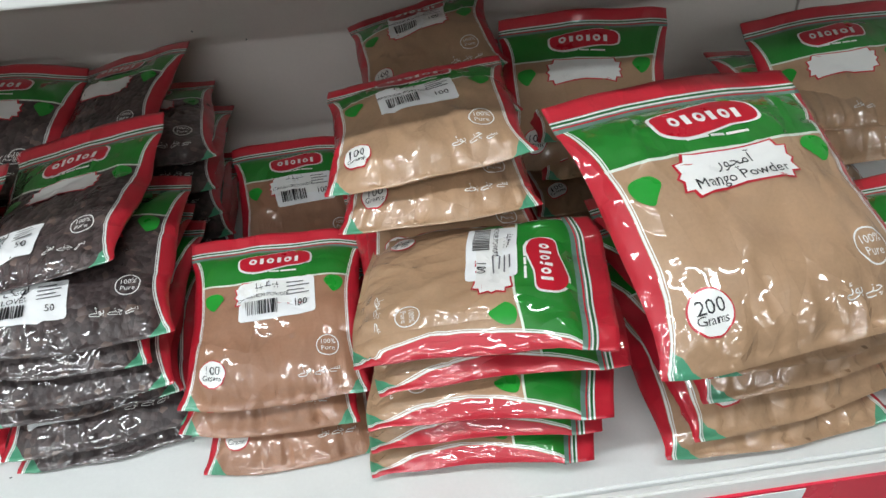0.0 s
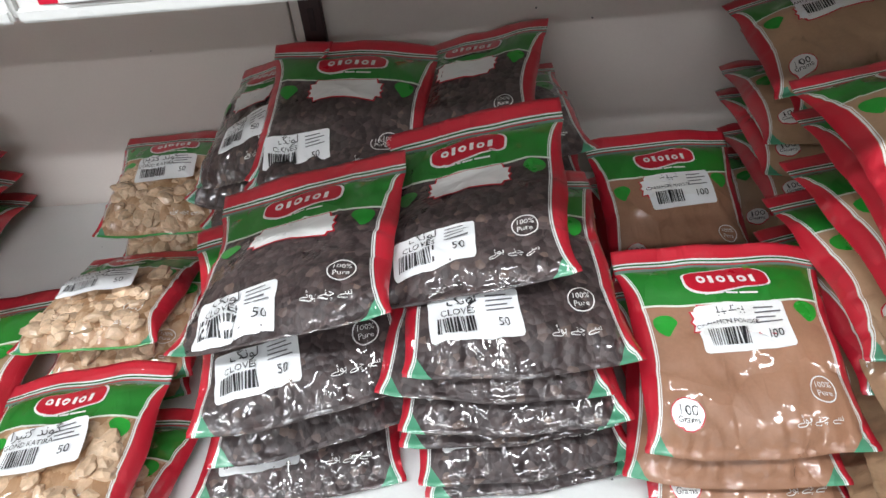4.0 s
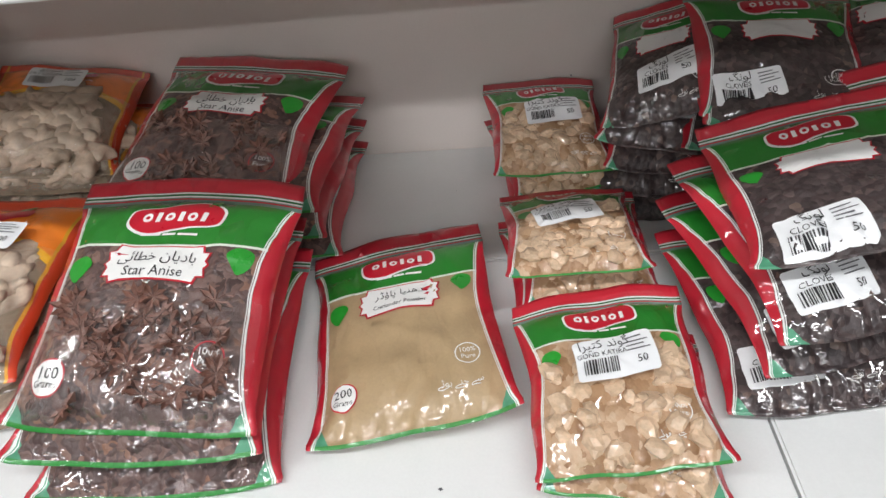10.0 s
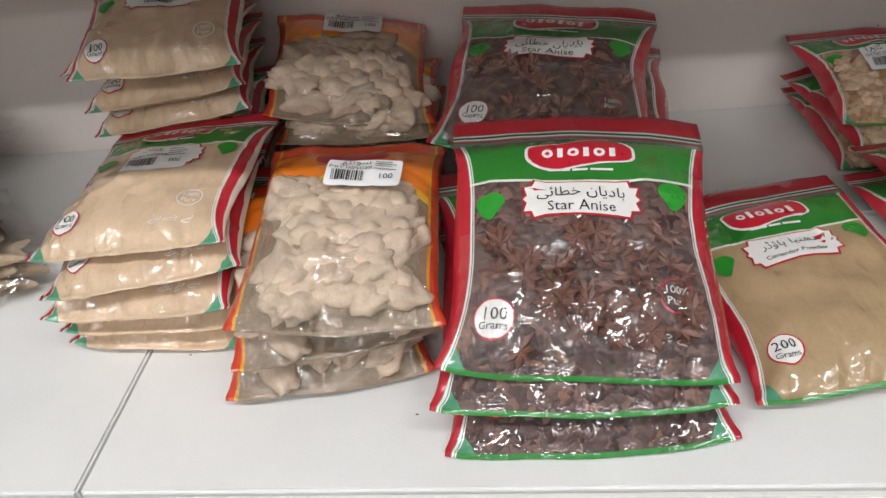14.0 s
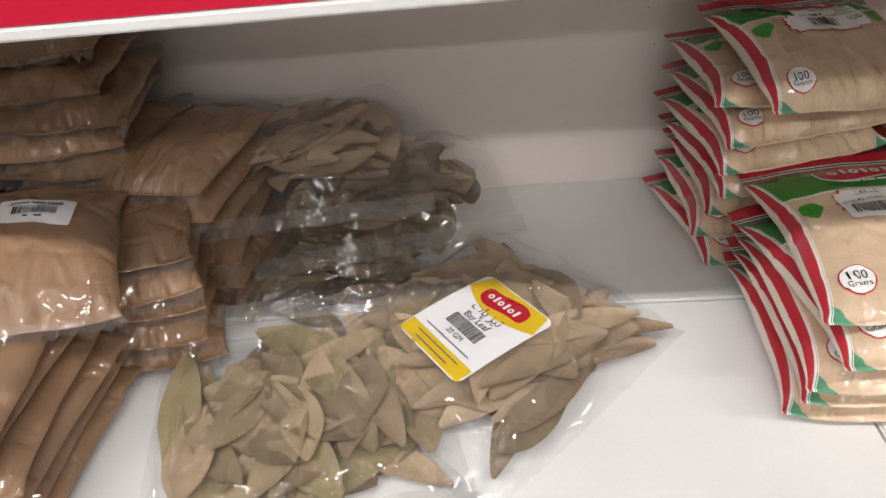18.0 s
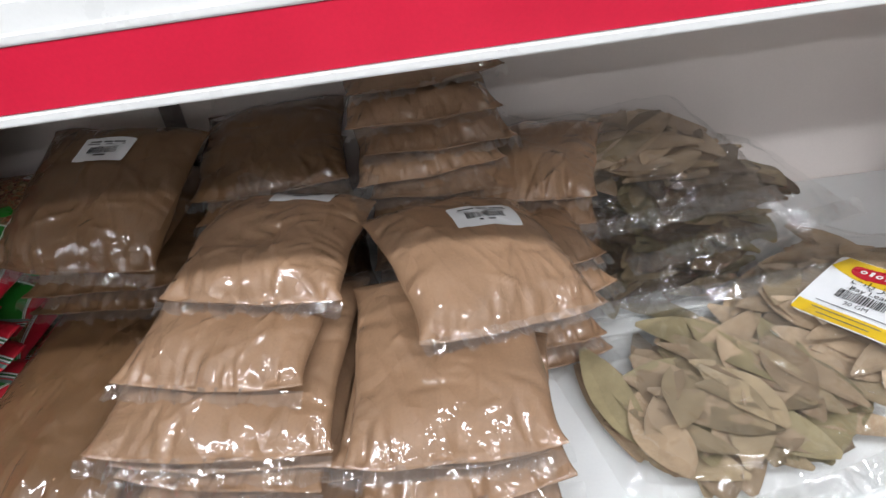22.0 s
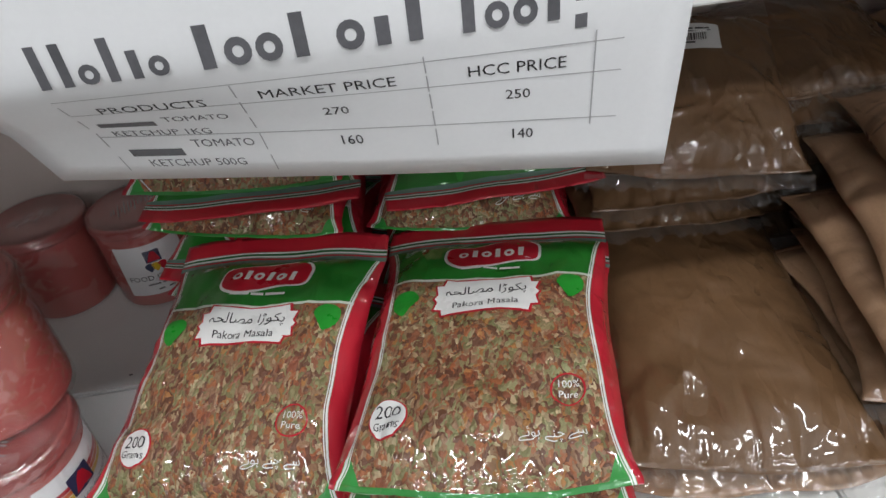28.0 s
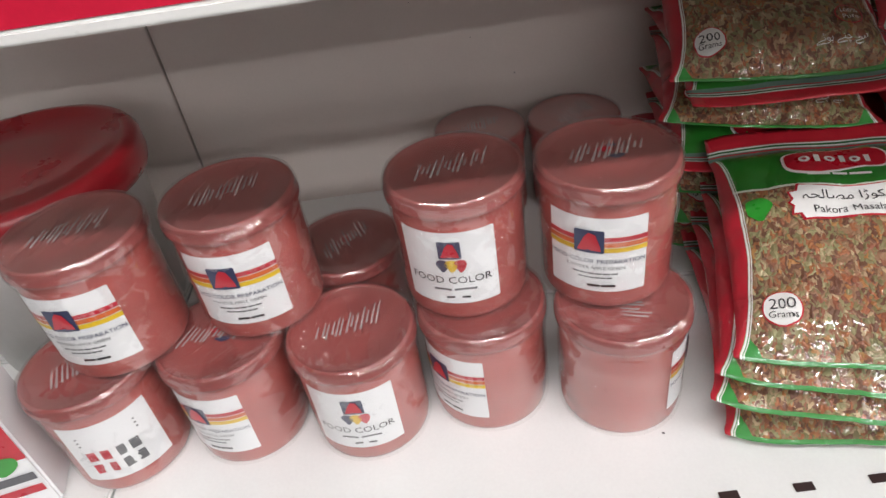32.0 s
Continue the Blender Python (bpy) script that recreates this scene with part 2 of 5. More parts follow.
        return mix_node(nt, 1.0, out, patch, "MULTIPLY"), math_node(nt, "SUBTRACT", 1.0, edge)
    # dry ginger, darkened so that gaps between the root pieces look shaded
    big, small = noise_node(nt, vec, 45, 5), noise_node(nt, vec, 320, 3)
    f = math_node(nt, "ADD", math_node(nt, "MULTIPLY", big, 0.6), math_node(nt, "MULTIPLY", small, 0.4))
    return ramp_node(nt, f, [(0.3, (0.17, 0.12, 0.075)), (0.5, (0.26, 0.19, 0.125)), (0.72, (0.36, 0.28, 0.2))]), f


def film_material(name, kind, design):
    """Printed or clear film over what is in the bag."""
    m, nt, b = start_material(name, 0.5, 0.0, 1.0, 0.045)
    b.inputs["Coat IOR"].default_value = 1.7
    col, height = contents(nt, kind)
    tc = nt.nodes.new("ShaderNodeTexCoord")
    sep = nt.nodes.new("ShaderNodeSeparateXYZ")
    nt.links.new(tc.outputs["UV"], sep.inputs[0])
    u, v = sep.outputs[0], sep.outputs[1]
    e = math_node(nt, "SUBTRACT", 0.5, math_node(nt, "ABSOLUTE", math_node(nt, "SUBTRACT", u, 0.5)))
    printed = None

    def lay(mask, c):
        nonlocal col, printed
        col = mix_node(nt, mask, col, c)
        printed = mask if printed is None else math_node(nt, "MAXIMUM", printed, mask)

    def under(a, lim):
        return math_node(nt, "LESS_THAN", a, lim)

    def over(a, lim):
        return math_node(nt, "GREATER_THAN", a, lim)

    def near(a, at, half):
        return math_node(nt, "COMPARE", a, at, half)

    if design == "brand":
        bow = math_node(nt, "SINE", math_node(nt, "MULTIPLY", v, math.pi / 0.9))
        w = math_node(nt, "ADD", math_node(nt, "MULTIPLY", bow, 0.048), 0.02)
        vh = math_node(nt, "SUBTRACT", 0.665, math_node(nt, "MULTIPLY", math_node(nt, "SINE", math_node(nt, "MULTIPLY", u, math.pi)), 0.035))
        lay(over(v, vh), GREEN)
        lay(near(v, vh, 0.005), (0.72, 0.8, 0.7))
        corner = under(v, math_node(nt, "SUBTRACT", 0.12, math_node(nt, "MULTIPLY", e, 1.0)))
        lay(corner, (0.07, 0.3, 0.17) if kind != "masala" else (0.03, 0.3, 0.05))
        if kind in ("gond", "anise", "masala", "beige"):
            lay(under(v, 0.016), (0.015, 0.24, 0.03))
        lay(under(e, w), RED)
        if kind == "cream":
            lay(under(e, math_node(nt, "MULTIPLY", w, 0.3)), (0.74, 0.66, 0.56))
        for off, half, c in ((0.006, 0.004, WHITE), (0.0155, 0.002, WHITE)):
            lay(near(e, math_node(nt, "ADD", w, off), half), c)
        lay(over(v, 0.87), (0.13, 0.24, 0.2))
        for at, half, c in ((0.893, 0.0035, RED), (0.905, 0.003, WHITE), (0.914, 0.004, (0.01, 0.11, 0.02)), (0.922, 0.003, WHITE)):
            lay(near(v, at, half), c)
        lay(over(v, 0.927), RED)
    elif design == "orange":
        arc = math_node(nt, "ADD", 0.62, math_node(nt, "MULTIPLY", math_node(nt, "POWER", math_node(nt, "SUBTRACT", 1.0, math_node(nt, "MULTIPLY", e, 2.0)), 2.0), -0.12))
        lay(over(v, arc), (0.95, 0.52, 0.02))
        lay(over(v, math_node(nt, "ADD", arc, 0.045)), (0.92, 0.23, 0.012))
        lay(over(v, 0.93), (0.72, 0.06, 0.012))
        lay(under(e, 0.055), (0.74, 0.36, 0.02))
        lay(under(e, 0.04), (0.62, 0.05, 0.012))
    nt.links.new(col, b.inputs["Base Color"])
    skin = film_creases(nt, 1.0)
    if kind in ("clove", "anise", "gond", "masala", "ginger"):
        if printed is not None:
            height = math_node(nt, "MULTIPLY", height, math_node(nt, "SUBTRACT", 1.0, printed))
        nt.links.new(bump_node(nt, height, 0.8, 0.0016), b.inputs["Normal"])
    else:
        nt.links.new(film_creases(nt, 0.24), b.inputs["Normal"])
    nt.links.new(skin, b.inputs["Coat Normal"])
    return m


def clear_film(name="clear_film", haze=0.025, gloss=0.08, crease=1.3):
    """Thin clear plastic: seen through, with a little haze and gloss."""
    m = bpy.data.materials.new(name)
    m.use_nodes = True
    nt = m.node_tree
    nt.nodes.remove(nt.nodes["Principled BSDF"])
    out = nt.nodes["Material Output"]
    tr, gl, mx, hz, mh = (nt.nodes.new("ShaderNode" + n) for n in ("BsdfTransparent", "BsdfGlossy", "MixShader", "BsdfDiffuse", "MixShader"))
    hz.inputs[0].default_value, mh.inputs[0].default_value = (0.85, 0.86, 0.86, 1), haze
    tr.inputs[0].default_value, gl.inputs["Roughness"].default_value, mx.inputs[0].default_value = (0.99, 0.99, 0.985, 1), 0.05, gloss
    nt.links.new(film_creases(nt, crease), gl.inputs["Normal"])
    fr = nt.nodes.new("ShaderNodeFresnel")
    fr.inputs["IOR"].default_value = 1.5
    nt.links.new(math_node(nt, "MINIMUM", math_node(nt, "ADD", math_node(nt, "MULTIPLY", fr.outputs[0], 1.2), gloss - 0.04), 0.24), mx.inputs[0])
    nt.links.new(tr.outputs[0], mh.inputs[1])
    nt.links.new(hz.outputs[0], mh.inputs[2])
    nt.links.new(mh.outputs[0], mx.inputs[1])
    nt.links.new(gl.outputs[0], mx.inputs[2])
    nt.links.new(mx.outputs[0], out.inputs[0])
    return m


MAT = {
    "mango": film_material("mango_film", "tan", "brand"), "tan": film_material("amchur_film", "tan", "brand"), "cin": film_material("cinnamon_film", "brown", "brand"),
    "clove": film_material("clove_film", "clove", "brand"), "gond": film_material("gum_film", "gond", "brand"), "cor": film_material("coriander_film", "beige", "brand"),
    "anise": film_material("anise_film", "anise", "brand"), "dg": film_material("dry_ginger_film", "ginger", "orange"), "gp": film_material("ginger_powder_film", "cream", "brand"),
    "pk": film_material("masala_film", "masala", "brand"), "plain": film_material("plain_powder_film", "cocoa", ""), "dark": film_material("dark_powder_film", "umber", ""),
    # pucker: white haze stands in for highlights on the gathered lid film
    "clear": clear_film(), "bagfilm": clear_film("bag_film", 0.014, 0.085, 1.6), "hem": clear_film("hem_film", 0.08, 0.14, 1.8), "shrink": clear_film("shrink_film", 0.02, 0.14, 0.45), "pucker": clear_film("gathered_film_glint", 0.4, 0.3), "edge": clear_film("edge_film", 0.05, 0.06, 0.6),
    "shelf": speckled("white_shelf_enamel", (0.78, 0.79, 0.78), 0.32, 0.05, 9, 0.08, coat=0.15),
    "panel": speckled("back_panel_paint", (0.79, 0.715, 0.67), 0.4, 0.05, 6, 0.12),
    "strip": speckled("red_price_strip", (0.66, 0.016, 0.05), 0.25, 0.1, 12, 0.05, coat=0.6),
    "lip": speckled("white_plastic", (0.8, 0.8, 0.78), 0.3, 0.04, 30, 0.05),
    "paper": speckled("white_paper", (0.82, 0.83, 0.84), 0.6, 0.03, 20, 0.1),
    "sticker": speckled("sticker_paper", (0.84, 0.85, 0.86), 0.35, 0.03, 60, 0.05, coat=0.4),
    "ink": speckled("black_ink", (0.015, 0.015, 0.017), 0.4, 0.2, 60, 0.0), "faint": speckled("faint_grey_ink", (0.4, 0.4, 0.41), 0.4, 0.1, 60, 0.0), "grey": speckled("grey_ink", (0.12, 0.12, 0.13), 0.4, 0.2, 60, 0.0),
    "red": speckled("red_print", RED, 0.3, 0.08, 60, 0.0, coat=0.6), "green": speckled("green_print", (0.02, 0.3, 0.03), 0.3, 0.1, 60, 0.0, coat=0.6),
    "white": speckled("white_print", WHITE, 0.3, 0.03, 60, 0.0, coat=0.6), "yellow": speckled("yellow_print", (0.75, 0.5, 0.02), 0.35, 0.06, 60, 0.0, coat=0.5),
    "orange": speckled("orange_print", (0.65, 0.13, 0.02), 0.35, 0.06, 60, 0.0, coat=0.5), "blue": speckled("navy_print", (0.03, 0.04, 0.1), 0.35, 0.1, 60, 0.0, coat=0.5),
    "slot": speckled("dark_slot", (0.03, 0.012, 0.012), 0.6, 0.2, 60, 0.0), "post": speckled("dark_upright", (0.05, 0.02, 0.02), 0.5, 0.2, 60, 0.1),
    # floor and room colours kept dark to hold down light bounced onto the shelf
    "floor": speckled("floor_tile", (0.34, 0.33, 0.31), 0.25, 0.1, 4, 0.05), "plaster": speckled("low_bounce_grey", (0.22, 0.22, 0.22), 0.7, 0.05, 3, 0.1),
    "jar": speckled("red_jar_plastic", (0.42, 0.085, 0.072), 0.4, 0.16, 25, 0.04, coat=1.0, film=0.3), "lid": speckled("red_lid_plastic", (0.3, 0.066, 0.06), 0.4, 0.14, 25, 0.05, coat=1.0, film=0.35),
    "bucket": speckled("red_bucket_lid", (0.42, 0.015, 0.025), 0.3, 0.12, 20, 0.08, coat=0.6), "tub": speckled("white_tub", (0.72, 0.7, 0.68), 0.35, 0.06, 20, 0.08),
    "leaf_a": speckled("dry_bay_leaf_khaki", (0.47, 0.345, 0.225), 0.5, 0.2, 60, 0.4, each=0.5), "leaf_b": speckled("dry_bay_leaf_green", (0.41, 0.315, 0.195), 0.5, 0.2, 60, 0.4, each=0.5),
    # leaf_e: bay leaf colour darkened for the shade inside the rear stack
    "leaf_e": speckled("dry_bay_leaf_shaded", (0.25, 0.18, 0.12), 0.5, 0.25, 60, 0.4, each=0.5),
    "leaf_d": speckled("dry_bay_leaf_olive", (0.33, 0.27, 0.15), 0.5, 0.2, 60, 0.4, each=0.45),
    "leaf_c": speckled("dry_bay_leaf_pale", (0.58, 0.445, 0.315), 0.5, 0.2, 60, 0.4, each=0.4), "star": speckled("star_anise_brown", (0.2, 0.095, 0.07), 0.5, 0.35, 120, 0.3),
    "gum": speckled("gum_flake_amber", (0.6, 0.43, 0.29), 0.35, 0.35, 70, 0.3, coat=0.5),
    "ginger": speckled("dry_ginger_root", (0.58, 0.455, 0.345), 0.55, 0.3, 45, 0.5),
    "steel": speckled("white_bracket", (0.6, 0.6, 0.6), 0.4, 0.06, 30, 0.1), "lamp_glow": None,
}
glow, gnt, gb = start_material("tube_glow", 0.4)
gb.inputs["Base Color"].default_value = (0.9, 0.9, 0.88, 1)
gb.inputs["Emission Color"].default_value, gb.inputs["Emission Strength"].default_value = (0.97, 0.98, 1.0, 1), 9.0
MAT["lamp_glow"] = glow

# ---------------------------------------------------------------- mesh helpers


def link_mesh(name, verts, faces, mat, parent=None, label="", uvs=None, smooth=False):
    me = bpy.data.meshes.new(name)
    me.from_pydata([tuple(v) for v in verts], [], faces)
    me.materials.append(mat)
    if uvs:
        layer = me.uv_layers.new(name="UVMap")
        for loop in me.loops:
            layer.data[loop.index].uv = uvs[loop.vertex_index]
    if smooth:
        me.shade_smooth()
    me.update()
    ob = new(name, me)
    ob.parent = parent
    return tagged(ob, label)


def part(name, bm, mat, parent, label=""):
    me = bpy.data.meshes.new(name)
    bm.to_mesh(me)
    bm.free()
    me.materials.append(mat)
    ob = new(name, me)
    ob.parent = parent
    return tagged(ob, label)


def block(a, b, bevel=0.0, seg=2):
    bm = bmesh.new()
    bmesh.ops.create_cube(bm, size=1)
    for vert in bm.verts:
        vert.co = Vector([(p + q) / 2 + c * (q - p) for p, q, c in zip(a, b, vert.co)])
    if bevel:
        bmesh.ops.bevel(bm, geom=bm.edges[:], offset=bevel, segments=seg, affect="EDGES")
    return bm


def outline_rings(points, rings=4):
    """Rings from the middle to an outline: (x, y) pairs and faces."""
    cx, cy = sum(p[0] for p in points) / len(points), sum(p[1] for p in points) / len(points)
    verts, faces, n = [(cx, cy)], [], len(points)
    for r in range(1, rings + 1):
        verts += [(cx + (x - cx) * r / rings, cy + (y - cy) * r / rings) for x, y in points]
    faces += [(0, 1 + i, 1 + (i + 1) % n) for i in range(n)]
    for r in range(rings - 1):
        a, b = 1 + r * n, 1 + (r + 1) * n
        faces += [(a + i, b + i, b + (i + 1) % n, a + (i + 1) % n) for i in range(n)]
    return verts, faces


def round_rect(w, h, r, n=4):
    pts = []
    for cx, cy, a0 in ((w / 2 - r, h / 2 - r, 0), (-w / 2 + r, h / 2 - r, 90), (-w / 2 + r, -h / 2 + r, 180), (w / 2 - r, -h / 2 + r, 270)):
        pts += [(cx + r * math.cos(radians(a0 + 90 * i / n)), cy + r * math.sin(radians(a0 + 90 * i / n))) for i in range(n + 1)]
    out = []
    for p, q in zip(pts, pts[1:] + pts[:1]):
        k = max(1, int(math.hypot(q[0] - p[0], q[1] - p[1]) / 0.006))
        out += [(p[0] + (q[0] - p[0]) * i / k, p[1] + (q[1] - p[1]) * i / k) for i in range(k)]
    return out


def circle(r, n=28):
    return [(r * math.cos(2 * math.pi * i / n), r * math.sin(2 * math.pi * i / n)) for i in range(n)]


def plaque(w, h):
    """A name plate with a step and a notch at each corner and points at both ends."""
    q = [(0.5, 0.0), (0.465, 0.1), (0.49, 0.32), (0.42, 0.33), (0.4, 0.5), (0.3, 0.46), (0.15, 0.44), (0.0, 0.43)]
    pts = [(x, y) for x, y in q] + [(-x, y) for x, y in q[-2::-1]] + [(-x, -y) for x, y in q[1:]] + [(x, -y) for x, y in q[-2:0:-1]]
    return [(x * w, y * h) for x, y in pts]


def logo_outline(w, h, n=40):
    pts = []
    for i in range(n):
        a = 2 * math.pi * i / n
        c, s = math.cos(a), math.sin(a)
        x = 0.5 * w * math.copysign(abs(c) ** 0.55, c)
        y = 0.42 * h * math.copysign(abs(s) ** 0.6, s) + 0.1 * h * math.sin(2.0 * math.pi * x / w)
        pts.append((x, y))
    return pts


def drop_outline(w, h):
    pts = [(-0.5 * w, 0.15 * h), (-0.3 * w, 0.42 * h), (0.0, 0.5 * h), (0.4 * w, 0.42 * h), (0.5 * w, 0.2 * h), (0.42 * w, -0.12 * h), (0.2 * w, -0.38 * h), (-0.02 * w, -0.5 * h), (-0.15 * w, -0.3 * h), (-0.35 * w, -0.05 * h)]
    for _ in range(2):
        pts = [((1 - f) * a[0] + f * b[0], (1 - f) * a[1] + f * b[1]) for a, b in zip(pts, pts[1:] + pts[:1]) for f in (0.25, 0.75)]
    return pts


SCRIPT = {  # printed Urdu names in joined letter forms, in the order they are drawn
    "cor": "\ufead\ufb88\ufe85\ufe8e\ufb58 \ufe8e\ufbff\ufee8\ufbac\ufea9", "anise": "\ufbfd\ufe8b\ufe8e\ufec4\ufea7 \ufee5\ufe8e\ufbfe\ufea9\ufe8e\ufe91",
    "pk": "\ufba7\ufea4\ufedf\ufe8e\ufebc\ufee3 \ufe8d\ufb8c\ufeee\ufb91\ufb58", "clove": "\ufb93\ufee7\ufeee\ufedf", "gond": "\ufe8d\ufeae\ufbff\ufe98\ufb90 \ufeaa\ufee7\ufeee\ufb94",
    "slogan": "\ufbaf\ufe8b\ufeee\ufba8 \ufbaf\ufee8\ufb7c \ufbaf\ufeb3", "mango": "\ufead\ufeee\ufb7d\ufee3\ufe81", "dg": "\ufbab\ufb69\ufee7\ufeee\ufeb3", "bay": "\ufe95\ufe8e\ufb58 \ufeb0\ufbff\ufe97",
}
TEXTS = {}


def letters(text):
    """The built-in font's outlines as flat points and faces, one unit high, centred."""
    if text not in TEXTS:
        cu = bpy.data.curves.new("letters", "FONT")
        cu.body, cu.align_x, cu.align_y, cu.resolution_u = text, "CENTER", "CENTER", 2
        ob = bpy.data.objects.new("letters", cu)
        me = bpy.data.meshes.new_from_object(ob)
        TEXTS[text] = [(v.co.x, v.co.y) for v in me.vertices], [tuple(p.vertices) for p in me.polygons]
        bpy.data.objects.remove(ob)
        bpy.data.meshes.remove(me)
        bpy.data.curves.remove(cu)
    return TEXTS[text]


def bars(spans, y, h):
    """Rows of small upright rectangles: (x0, x1) pairs."""
    verts, faces = [], []
    for x0, x1 in spans:
        k = len(verts)
        verts += [(x0, y), (x1, y), (x1, y + h), (x0, y + h)]
        faces.append((k, k + 1, k + 2, k + 3))
    return verts, faces


def mark_row(w, h, plan):
    """A row of plain marks in place of a brand's lettering: o, a ring; i, a bar; t, a tall bar; g, a bar that hangs; a blank leaves a gap."""
    out, step = [], w / len(plan)
    for k, c in enumerate(plan):
        x = -w / 2 + (k + 0.5) * step
        if c == "o":
            a, n = min(step * 0.44, h * 0.5), 14
            ring = [(x + r * math.cos(2 * math.pi * i / n), a * 1.08 * f + r * 1.08 * math.sin(2 * math.pi * i / n) - h / 2) for r, f in ((a, 1), (a * 0.42, 1)) for i in range(n)]
            out.append((ring, [(i, (i + 1) % n, n + (i + 1) % n, n + i) for i in range(n)]))
        elif c != " ":
            lo, hi = {"i": (0, 0.66), "t": (0, 1.0), "g": (-0.3, 0.66), "b": (0, 0.9)}[c]
            out.append(bars([(x - step * 0.22, x + step * 0.22)], -h / 2 + lo * h, (hi - lo) * h))
    return joined(*out)


def cut_strip(w, h, n=12, m=2):
    """One long strip cut into small fields, so that it follows a curved bag."""
    verts = [((i / n - 0.5) * w, (j / m - 0.5) * h) for j in range(m + 1) for i in range(n + 1)]
    return verts, [(j * (n + 1) + i, j * (n + 1) + i + 1, (j + 1) * (n + 1) + i + 1, (j + 1) * (n + 1) + i) for j in range(m) for i in range(n)]


def joined(*some):
    verts, faces = [], []
    for vs, fs in some:
        k = len(verts)
        verts += list(vs)
        faces += [tuple(i + k for i in f) for f in fs]
    return verts, faces


def moved(shape, dx, dy, s=1.0, turn=0.0):
    c, d = math.cos(radians(turn)), math.sin(radians(turn))
    return [(dx + s * (x * c - y * d), dy + s * (x * d + y * c)) for x, y in shape[0]], shape[1]


def barcode(rng, w, h):
    spans, x = [], -w / 2
    while x < w / 2:
        t = rng.choice((0.0006, 0.0009, 0.0014))
        spans.append((x, min(x + t, w / 2)))
        x += t + rng.choice((0.0006, 0.0009, 0.0012))
    return bars(spans, -h / 2, h)


def scribble(rng, w, h):
    """Script that cannot be read, as short plain bars."""
    out, x = [], -w / 2
    while x < w / 2 - 0.002:
        t = rng.uniform(0.1, 0.28) * w
        out.append(bars([(x, min(x + t, w / 2))], rng.uniform(-0.25, 0.05) * h, h * 0.1))
        if rng.random() < 0.8:
            out.append(bars([(x + t * 0.3, x + t * 0.3 + h * 0.1)], -0.1 * h, h * rng.uniform(0.35, 0.6)))
        out.append(bars([(x + t * 0.55, x + t * 0.55 + h * 0.12)], h * rng.choice((-0.42, 0.36)), h * 0.11))
        x += t + 0.04 * w
    return joined(*out)


# ---------------------------------------------------------------- bags


